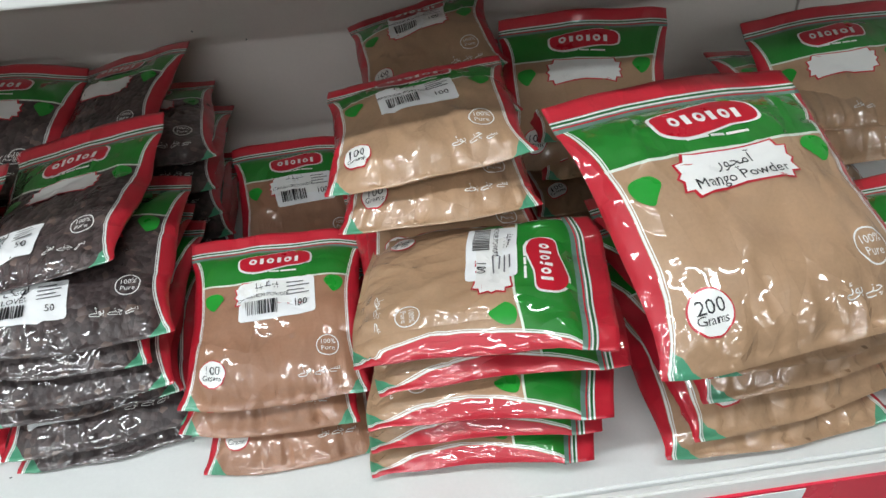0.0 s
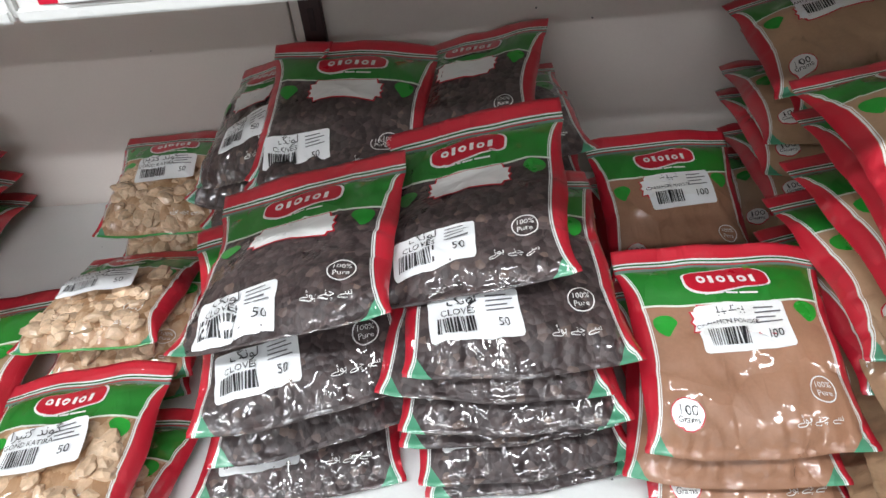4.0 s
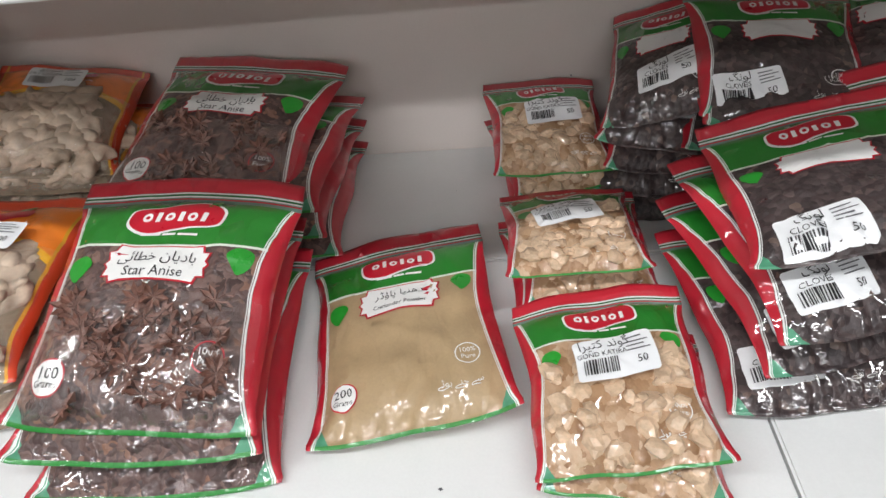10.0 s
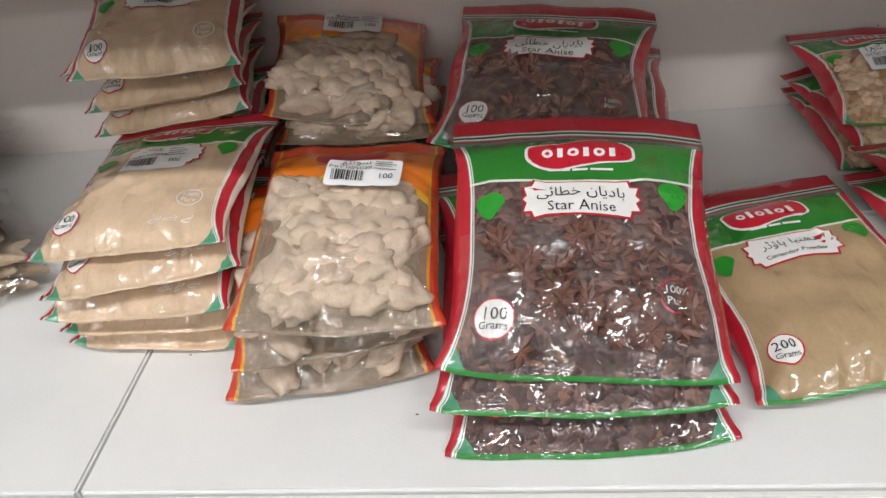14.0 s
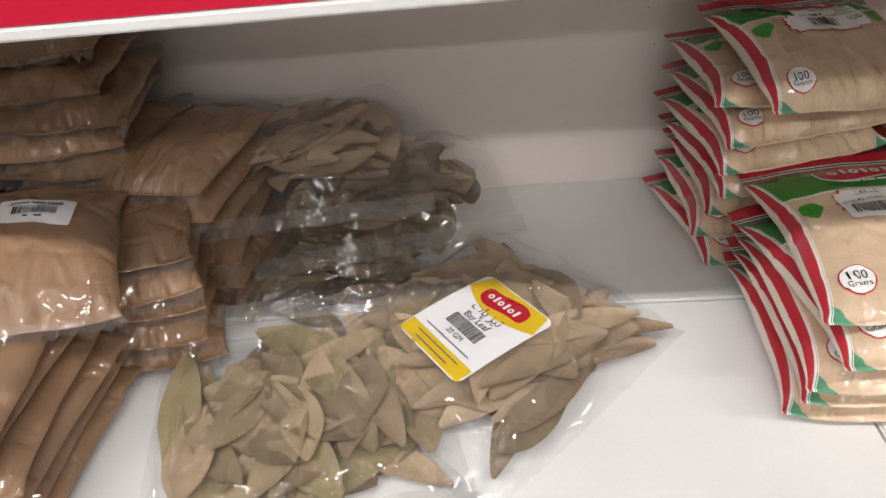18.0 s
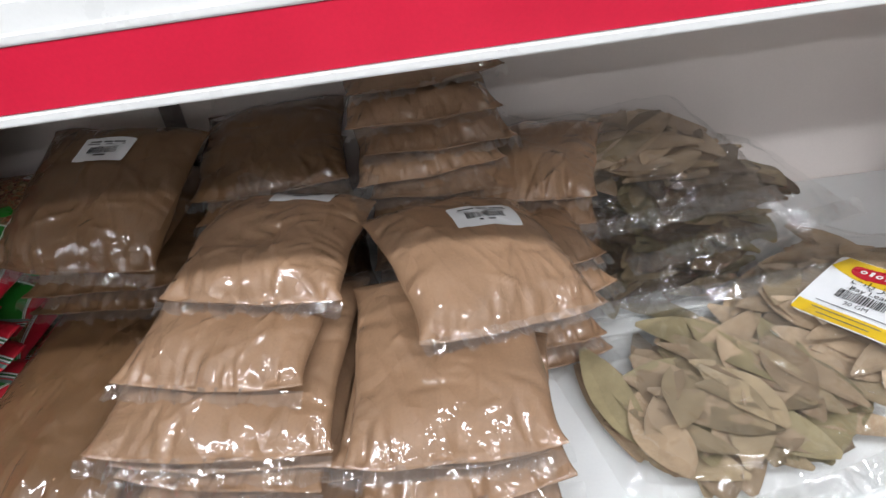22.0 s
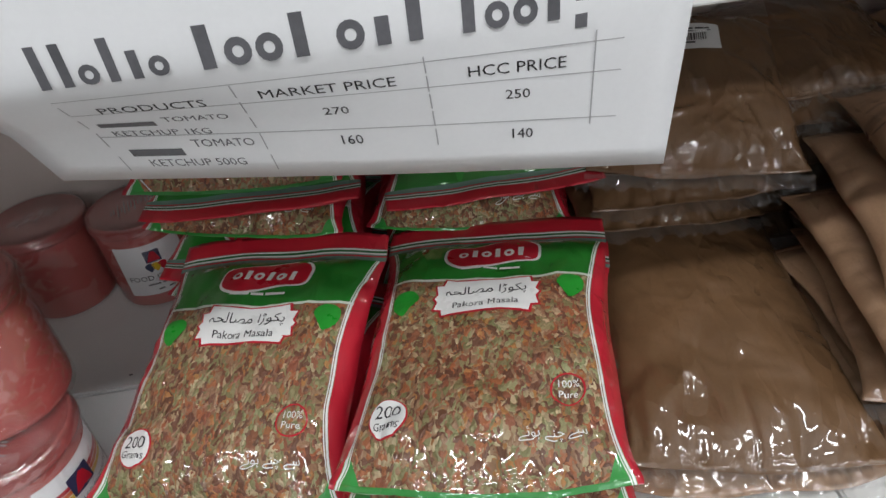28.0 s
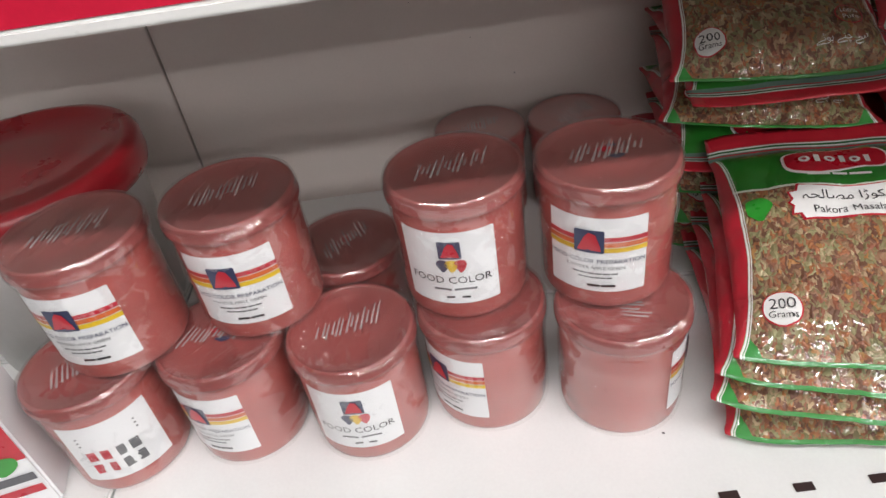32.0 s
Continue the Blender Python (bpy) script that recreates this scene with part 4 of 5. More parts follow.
# ---------------------------------------------------------------- shelf bays
DECK, FRONT, MID, LIP, LIPZ = 1.0, -0.504, -0.2205, -0.404, 1.344
BAYS = [-4.75, -3.8, -2.834, -1.876, -0.909, -0.082, 0.88, 1.84]


def shelf_bay(a, b):
    bay = tagged(new("shelf_bay"), "white metal shop shelf bay with red price strips", "shelf", "shelf bays")
    bay.matrix_world = pose((a + b) / 2, 0, 0)
    h, g = (b - a) / 2, 0.0012
    part("back_panel", block((-h + g, 0.0, 0.06), (h - g, 0.02, 2.1), 0.001, 1), MAT["panel"], bay, "off-white back panel")
    part("deck_plate", block((-h + g, FRONT + 0.004, DECK - 0.022), (h - g, MID - 0.0012, DECK), 0.002), MAT["shelf"], bay, "glossy white front shelf plate")
    part("deck_plate", block((-h + g, MID + 0.0012, DECK - 0.022), (h - g, -0.001, DECK), 0.002), MAT["shelf"], bay, "white rear shelf plate")
    part("deck_lip", block((-h + g, FRONT - 0.004, DECK - 0.062), (h - g, FRONT + 0.003, DECK - 0.002), 0.0022), MAT["lip"], bay)
    part("price_strip", block((-h + 0.01, FRONT - 0.0065, DECK - 0.054), (h - 0.01, FRONT - 0.004, DECK - 0.018)), MAT["strip"], bay, "red price strip")
    part("upper_plate", block((-h + g, LIP + 0.006, LIPZ + 0.012), (h - g, -0.001, LIPZ + 0.036), 0.002), MAT["shelf"], bay, "white plate of the shelf above")
    lip = part("upper_lip", block((-h + g, LIP, LIPZ), (h - g, LIP + 0.006, LIPZ + 0.062), 0.0016), MAT["lip"], bay, "white lip of the shelf above")
    part("lip_ridge", block((-h + g, LIP - 0.003, LIPZ), (h - g, LIP - 0.0002, LIPZ + 0.0062), 0.0012), MAT["lip"], lip)
    part("lip_ridge", block((-h + g, LIP - 0.003, LIPZ + 0.041), (h - g, LIP - 0.0002, LIPZ + 0.047), 0.0012), MAT["lip"], lip)
    part("price_strip", block((-h + 0.012, LIP - 0.0016, LIPZ + 0.0068), (h - 0.012, LIP - 0.0002, LIPZ + 0.0405)), MAT["strip"], bay, "red price strip")
    part("lower_plate", block((-h + g, FRONT + 0.004, 0.52), (h - g, -0.001, 0.545), 0.002), MAT["shelf"], bay)
    part("plinth", block((-h + g, FRONT + 0.03, 0.0), (h - g, FRONT + 0.05, 0.13)), MAT["lip"], bay)
    part("top_plate", block((-h + g, LIP + 0.006, 1.82), (h - g, -0.001, 1.845), 0.002), MAT["shelf"], bay)
    for z in (0.62, 1.42):
        part("bracket", block((-h + 0.004, -0.3, z - 0.02), (-h + 0.007, -0.004, z + 0.02)), MAT["steel"], bay)
    return bay


for a, b in zip(BAYS, BAYS[1:]):
    shelf_bay(a, b)
for x in (-0.058, -0.914, -1.874):
    post = tagged(new("upright_post"), "dark slotted steel upright against the back panel", "post", "uprights")
    post.matrix_world = pose(x, -0.006, 0)
    part("channel", block((-0.011, -0.004, DECK + 0.001), (0.011, 0.005, LIPZ + 0.01), 0.001, 1), MAT["post"], post)
    for k in range(6):
        part("slot", block((-0.003, -0.0055, DECK + 0.05 + 0.048 * k), (0.003, -0.0042, DECK + 0.072 + 0.048 * k)), MAT["slot"], post)

# punched slots along the front of one deck
slots = tagged(new("slot_row"), "short dark slots punched along the shelf front", "slots")
slots.matrix_world = pose(-2.339, -0.444, DECK)
for k in range(-9, 10):
    part("slot", block((k * 0.0493 - 0.0065, -0.0032, 0.0002), (k * 0.0493 + 0.0065, 0.0032, 0.0012), 0.0004, 1), MAT["slot"], slots)

# shelf tickets
def ticket(m, w, h, lines, label, word=""):
    tk = tagged(new("shelf_ticket"), label, "ticket", "shelf tickets")
    tk.matrix_world = m
    part("card", block((-w / 2, -0.0008, -h / 2), (w / 2, 0.0, h / 2)), MAT["paper"], tk)
    if word:
        vs, fs = moved(letters(word), 0, 0, 0.0125)
        link_mesh("printed_word", [(x, -0.0014, y) for x, y in vs], fs, MAT["ink"], tk)
    for k, (x0, x1, z, t) in enumerate(lines):
        link_mesh("print_bar", [(x0, -0.0014, z), (x1, -0.0014, z), (x1, -0.0014, z + t), (x0, -0.0014, z + t)], [(0, 1, 2, 3)], MAT["ink"], tk)


ticket(pose(0.575, FRONT - 0.0072, DECK - 0.036), 0.14, 0.034, [], "white shelf ticket reading AMCHUR 200GM on the red strip", "AMCHUR 200GM")
for x, w, word in ((-0.72, 0.098, "SUND 100GM"), (-0.572, 0.108, ""), (-0.368, 0.09, "")):
    ticket(pose(x, FRONT - 0.0072, DECK - 0.036), w, 0.034, [] if word else [(-0.036, -0.012, -0.004, 0.009), (-0.008, 0.036, -0.004, 0.009)], "white shelf ticket with black print on the red strip", word)
ticket(pose(-0.01, LIP - 0.0036, LIPZ + 0.029), 0.1, 0.043, [(-0.03, -0.006, 0.0, 0.005), (-0.002, 0.024, 0.0, 0.005), (-0.03, 0.02, 0.012, 0.003)], "white paper ticket with dark print on the upper strip")

# ---------------------------------------------------------------- piles of pouches


def pile(kind, at, zs, w, h, turn=0.0, rx=4.0, seed=1, sticker=None, label="", jit=1.0, make=None):
    """Pouches lying on one another: one is built, the rest are copies with small shifts and turns."""
    rng = random.Random(seed * 7 + 1)
    first = None
    for k, z in enumerate(zs):
        m = pose(at[0] + jit * rng.uniform(-0.006, 0.006), at[1] + jit * rng.uniform(-0.008, 0.008), z, rx + jit * rng.uniform(-2, 2), jit * rng.uniform(-3, 3), turn + jit * rng.uniform(-6, 6))
        if first is None:
            first = make(m, w, h, seed) if make else pouch(kind, m, w, h, seed, label, sticker, "stacked " + kind_word(kind))
        else:
            copy_thing(first, m)
    return first


def kind_word(kind):
    return {"mango": "mango powder pouches", "tan": "amchur pouches", "cin": "cinnamon pouches", "clove": "clove pouches", "gond": "gum pouches", "cor": "coriander pouches", "anise": "star anise pouches",
            "dg": "dry ginger pouches", "gp": "ginger powder pouches", "pk": "masala pouches"}[kind]


def steps(a, b, n):
    return [a + (b - a) * k / max(1, n - 1) for k in range(n)]


# mango and amchur end
pouch("mango", pose(0.578, -0.436, 1.2, 25, 1, 9), 0.188, 0.207, 11, "big mango powder pouch leaning on top of its stack", group="stacked mango powder pouches", bend=0.006)
pile("mango", (0.63, -0.395), [1.022, 1.055, 1.088, 1.118], 0.19, 0.205, 8, 6, 12)
pouch("tan", pose(0.394, -0.308, 1.214, 3, -8, -1), 0.146, 0.158, 13, "tan amchur powder pouch on top of the stack with sticker", (0.0, 0.03, 4), plate=False)
pile("tan", (0.398, -0.31), [1.02, 1.05, 1.08, 1.11, 1.14, 1.183], 0.142, 0.165, 2, 5, 14)
pouch("tan", pose(0.417, -0.428, 1.147, 6, 1, -99), 0.132, 0.168, 15, "tan amchur powder pouch turned sideways on its stack", (-0.12, 0.05, 0))
pile("tan", (0.42, -0.425), [1.02, 1.052, 1.084, 1.116], 0.132, 0.17, -98, 5, 16)
pouch("tan", pose(0.415, -0.099, 1.193, 15, -12, 1), 0.148, 0.143, 17, "tan amchur powder pouch leaning at the back panel", (0, 0.12, 0))
pile("tan", (0.425, -0.1), steps(1.02, 1.16, 5), 0.142, 0.165, -4, 3, 18)
pouch("tan", pose(0.567, -0.162, 1.156, 40, -3, -12), 0.168, 0.17, 19, "tan amchur powder pouch in shade on the rear stack")
pile("tan", (0.572, -0.14), steps(1.02, 1.14, 4), 0.144, 0.17, 3, 3, 20)
pouch("tan", pose(0.808, -0.2, 1.152, 34, -5, -6), 0.15, 0.175, 21, "tan amchur powder pouch with weight badge on the rear stack")
pile("tan", (0.79, -0.17), steps(1.02, 1.14, 4), 0.144, 0.17, -6, 3, 22)
pile("mango", (0.84, -0.39), [1.022, 1.056, 1.09], 0.19, 0.205, -4, 5, 23)

# cinnamon
pouch("cin", pose(0.264, -0.364, 1.088, 18, 1, 0), 0.139, 0.155, 31, "cinnamon powder pouch tilted on the stack with price sticker", (0.02, 0.02, 2), plate=True)
pile("cin", (0.264, -0.365), [1.022, 1.053], 0.138, 0.165, 0, 12, 32)
pile("cin", (0.274, -0.165), [1.018, 1.038], 0.131, 0.152, 3, 4, 33)
pouch("cin", pose(0.272, -0.172, 1.068, 28, 0, 3), 0.131, 0.152, 34, "cinnamon powder pouch with sticker on the rear stack", (0.05, 0.03, 3))

# cloves
pouch("clove", pose(0.095, -0.267, 1.143, 1, -12, -4), 0.15, 0.195, 41, "clove pouch on top of the stack with red edges", (-0.13, -0.31, 6), kick=0.42)
pile("clove", (0.112, -0.318), [1.018, 1.04, 1.062, 1.084, 1.106, 1.126], 0.15, 0.195, 1, 6, 42, (-0.18, -0.3, 4))
pouch("clove", pose(-0.028, -0.307, 1.136, -1, -13, -2), 0.159, 0.171, 43, "clove pouch on top of the front stack", (-0.18, -0.37, 5), kick=0.4)
pile("clove", (-0.042, -0.314), [1.02, 1.062, 1.102], 0.154, 0.2, 10, 9, 44, (-0.2, -0.31, 4))
pouch("clove", pose(-0.016, -0.126, 1.161, 22, 4, -3), 0.157, 0.171, 45, "clove pouch leaning upright on the rear stack", (-0.23, -0.33, 6))
pile("clove", (-0.015, -0.13), steps(1.02, 1.142, 5), 0.15, 0.175, -5, 4, 46)
pouch("clove", pose(0.098, -0.106, 1.162, 17, -14, -14), 0.135, 0.166, 47, "clove pouch on the rear stack in shade")
pile("clove", (0.122, -0.105), steps(1.02, 1.138, 5), 0.145, 0.17, 4, 4, 48)
pouch("clove", pose(-0.104, -0.095, 1.146, 24, -20, -22), 0.125, 0.16, 49, "clove pouch slumped at the side of the rear stack", (0.05, -0.2, 10))
pile("clove", (-0.1, -0.1), steps(1.02, 1.108, 4), 0.125, 0.165, -16, 10, 50, (0.0, -0.22, 8))

# gum flakes
pouch("gond", pose(-0.222, -0.085, 1.074, 11, 2, 3), 0.126, 0.157, 51, "small amber gum flakes pouch on the rear stack", (0.04, -0.05, 5))
pile("gond", (-0.215, -0.085), [1.018, 1.045], 0.122, 0.158, 8, 6, 52)
pouch("gond", pose(-0.215, -0.251, 1.06, -9, -1, 1), 0.122, 0.154, 53, "small amber gum flakes pouch on the middle stack", (-0.04, -0.1, 14))
pile("gond", (-0.208, -0.255), [1.016, 1.04], 0.122, 0.155, 0, 2, 54)
pouch("gond", pose(-0.2, -0.408, 1.045, 6, -5, 2), 0.134, 0.16, 55, "amber gum flakes pouch at the shelf front with sticker", (0.01, -0.02, 6))
pile("gond", (-0.19, -0.41), [1.016], 0.13, 0.158, -3, 2, 56)

# coriander and star anise
pouch("cor", pose(-0.366, -0.32, 1.02, 0, -6, 8), 0.17, 0.24, 61, "large beige coriander powder pouch lying flat on the shelf")
pouch("anise", pose(-0.548, -0.356, 1.099, 19, 3, -2), 0.195, 0.229, 62, "star anise pouch on top of the front stack", stars=54, bend=0.004)
pile("anise", (-0.551, -0.357), [1.022, 1.06], 0.2, 0.247, 3, 9, 63)
pouch("anise", pose(-0.552, -0.127, 1.119, 13, 4, -8), 0.202, 0.228, 64, "star anise pouch on top of the rear stack", stars=34)
pile("anise", (-0.54, -0.122), [1.022, 1.056, 1.09], 0.2, 0.225, -2, 2, 65)

# dry ginger
pouch("dg", pose(-0.722, -0.33, 1.1, 6, 4, 3), 0.152, 0.215, 71, "dry ginger root pouch on top of the front stack", (0.1, 0.1, -4), bend=0.004)
pile("dg", (-0.752, -0.323), [1.022, 1.062], 0.162, 0.214, 12, 8, 72)
pouch("dg", pose(-0.75, -0.1, 1.13, 12, 11, 8), 0.162, 0.182, 73, "dry ginger root pouch on top of the rear stack", (0.0, 0.16, -3))
pile("dg", (-0.745, -0.105), [1.022, 1.058, 1.094], 0.16, 0.185, 4, 3, 74)

# ginger powder
pouch("gp", pose(-0.89, -0.27, 1.112, 2, -3, 0), 0.164, 0.2, 81, "cream ginger powder pouch on top of the front stack", (-0.03, 0.03, 2))
pile("gp", (-0.894, -0.284), [1.016, 1.04, 1.064, 1.088], 0.16, 0.192, 3, 3, 82)
pouch("gp", pose(-0.908, -0.138, 1.203, 14, 3, 10), 0.153, 0.162, 83, "cream ginger powder pouch high on the rear stack", (0.07, 0.1, 3))
pile("gp", (-0.924, -0.098), steps(1.016, 1.18, 7), 0.155, 0.168, 6, 3, 84)


# ---------------------------------------------------------------- unbranded brown powder
def brown(mat="plain", sticker=None, flap=0.16, label="", thick=0.032):
    return lambda m, w, h, seed: plain_bag(m, w, h, seed, mat, label, sticker, flap, thick, "stacked powder bags")


def bag_pile(at, zs, w, h, turn, rx, seed, mat="plain", flap=0.12, jit=1.3, thick=0.032):
    return pile("", at, zs, w, h, turn, rx, seed, jit=jit, make=brown(mat, None, flap, "", thick))


plain_bag(pose(-1.55, -0.302, 1.154, 7, 10, 20), 0.15, 0.165, 101, "plain", "clear bag of brown powder on top with barcode sticker", (0.1, 0.12, -8), 0.2, 0.046, bend=0.006)
plain_bag(pose(-1.58, -0.375, 1.116, 7, 2, 1), 0.148, 0.18, 102, "plain", "clear bag of brown powder with sticker partly covered", (0.15, 0.1, 6), 0.1)
bag_pile((-1.583, -0.372), [1.014, 1.034, 1.054, 1.074, 1.094], 0.152, 0.178, 1, 4, 103, thick=0.026)
bag_pile((-1.525, -0.22), steps(1.018, 1.122, 5), 0.15, 0.16, 8, 3, 104)
bag_pile((-1.58, -0.118), steps(1.018, 1.262, 10), 0.142, 0.15, 4, 3, 105)
bag_pile((-1.475, -0.13), steps(1.018, 1.15, 6), 0.12, 0.15, -10, 4, 106)
plain_bag(pose(-1.716, -0.268, 1.166, 4, 2, -10), 0.15, 0.142, 107, "plain", "small clear bag of brown powder on top of a stack", (0.1, 0.36, 2), 0.24, 0.048)
plain_bag(pose(-1.746, -0.298, 1.135, 7, 1, -11), 0.156, 0.182, 115, "plain", "clear bag of brown powder under a smaller one", None, 0.1)
plain_bag(pose(-1.752, -0.335, 1.105, 6, 0, -7), 0.192, 0.19, 116, "plain", "wide clear bag of brown powder, film drawn into creases", None, 0.05)
bag_pile((-1.745, -0.33), [1.014, 1.032, 1.05, 1.068, 1.086], 0.18, 0.19, -7, 4, 108, thick=0.024)
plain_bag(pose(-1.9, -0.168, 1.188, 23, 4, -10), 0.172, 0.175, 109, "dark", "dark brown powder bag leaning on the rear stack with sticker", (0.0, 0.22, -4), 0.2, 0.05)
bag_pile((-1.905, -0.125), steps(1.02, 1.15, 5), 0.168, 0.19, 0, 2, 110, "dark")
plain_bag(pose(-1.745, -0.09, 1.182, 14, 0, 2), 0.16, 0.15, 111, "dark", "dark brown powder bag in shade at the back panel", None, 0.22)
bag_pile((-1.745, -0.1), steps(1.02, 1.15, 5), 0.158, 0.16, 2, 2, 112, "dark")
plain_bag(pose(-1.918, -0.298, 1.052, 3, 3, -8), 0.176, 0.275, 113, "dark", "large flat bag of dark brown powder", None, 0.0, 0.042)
plain_bag(pose(-1.916, -0.296, 1.019, 1, 0, -6), 0.176, 0.275, 114, "plain", "large flat bag of brown powder lying on the shelf", None, 0.0, 0.036)

# ---------------------------------------------------------------- masala
pouch("pk", pose(-2.1, -0.343, 1.121, 0, -3, -12), 0.17, 0.252, 121, "pakora masala pouch on top of the stack beside brown bags")
pile("pk", (-2.1, -0.338), [1.018, 1.044, 1.07, 1.096], 0.172, 0.25, -11, 2, 122)
pouch("pk", pose(-2.267, -0.311, 1.103, 13, -4, -14), 0.174, 0.224, 123, "pakora masala pouch on top of the stack beside jars")
pile("pk", (-2.272, -0.308), [1.018, 1.044, 1.07], 0.172, 0.232, -10, 4, 124)
pouch("pk", pose(-2.262, -0.115, 1.212, 20, 0, -8), 0.175, 0.2, 125, "pakora masala pouch high on the rear stack")
pile("pk", (-2.262, -0.115), [1.02, 1.05, 1.08, 1.142], 0.172, 0.2, -8, 3, 126)
pile("pk", (-2.262, -0.13), [1.112, 1.174], 0.172, 0.2, 170, -3, 129)
pouch("pk", pose(-2.1, -0.11, 1.24, 29, 3, -6), 0.175, 0.21, 127, "pakora masala pouch on the rear stack by the dark bags")
pile("pk", (-2.078, -0.12), [1.02, 1.055, 1.125], 0.172, 0.2, -5, 3, 128)
pile("pk", (-2.07, -0.135), [1.09, 1.16], 0.172, 0.2, 174, -3, 130)


# ---------------------------------------------------------------- bay leaves
def leaf_mesh(name, length, width, seed, mat):
    """A dry bay leaf: broad, with a short tip, a raised midrib and a slightly wavy blade."""
    verts, faces, n = [], [], 10
    for i in range(n + 1):
        s = i / n
        half = width / 2 * math.sin(math.pi * (0.04 + 0.93 * s ** (0.9 + 0.05 * (seed % 4)))) ** 0.88 + 0.0003
        y, lift = (s - 0.5) * length, 0.002 * math.sin(s * 3.0 + seed) + 0.0012 * noise.noise((s * 4, seed, 0))
        curl = 0.003 * noise.noise((seed, s * 2, 3.0))
        for q in (-1, -0.5, 0, 0.5, 1):
            verts.append((q * half + 0.005 * math.sin(s * 2.5 + seed), y, lift + abs(q) * 0.0026 + (0.0007 if q == 0 else 0) + q * curl + 0.001 * noise.noise((q * 3, s * 9, seed))))
    for i in range(n):
        faces += [(i * 5 + j, i * 5 + j + 1, i * 5 + j + 6, i * 5 + j + 5) for j in range(4)]
    me = bpy.data.meshes.new(name)
    me.from_pydata(verts, [], faces)
    me.materials.append(MAT[mat])
    me.shade_smooth()
    return me


# eedbe is the set with shade put into the leaf colour
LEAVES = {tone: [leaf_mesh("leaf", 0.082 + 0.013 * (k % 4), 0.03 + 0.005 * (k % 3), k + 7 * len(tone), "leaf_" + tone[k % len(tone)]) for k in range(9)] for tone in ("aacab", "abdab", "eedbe")}


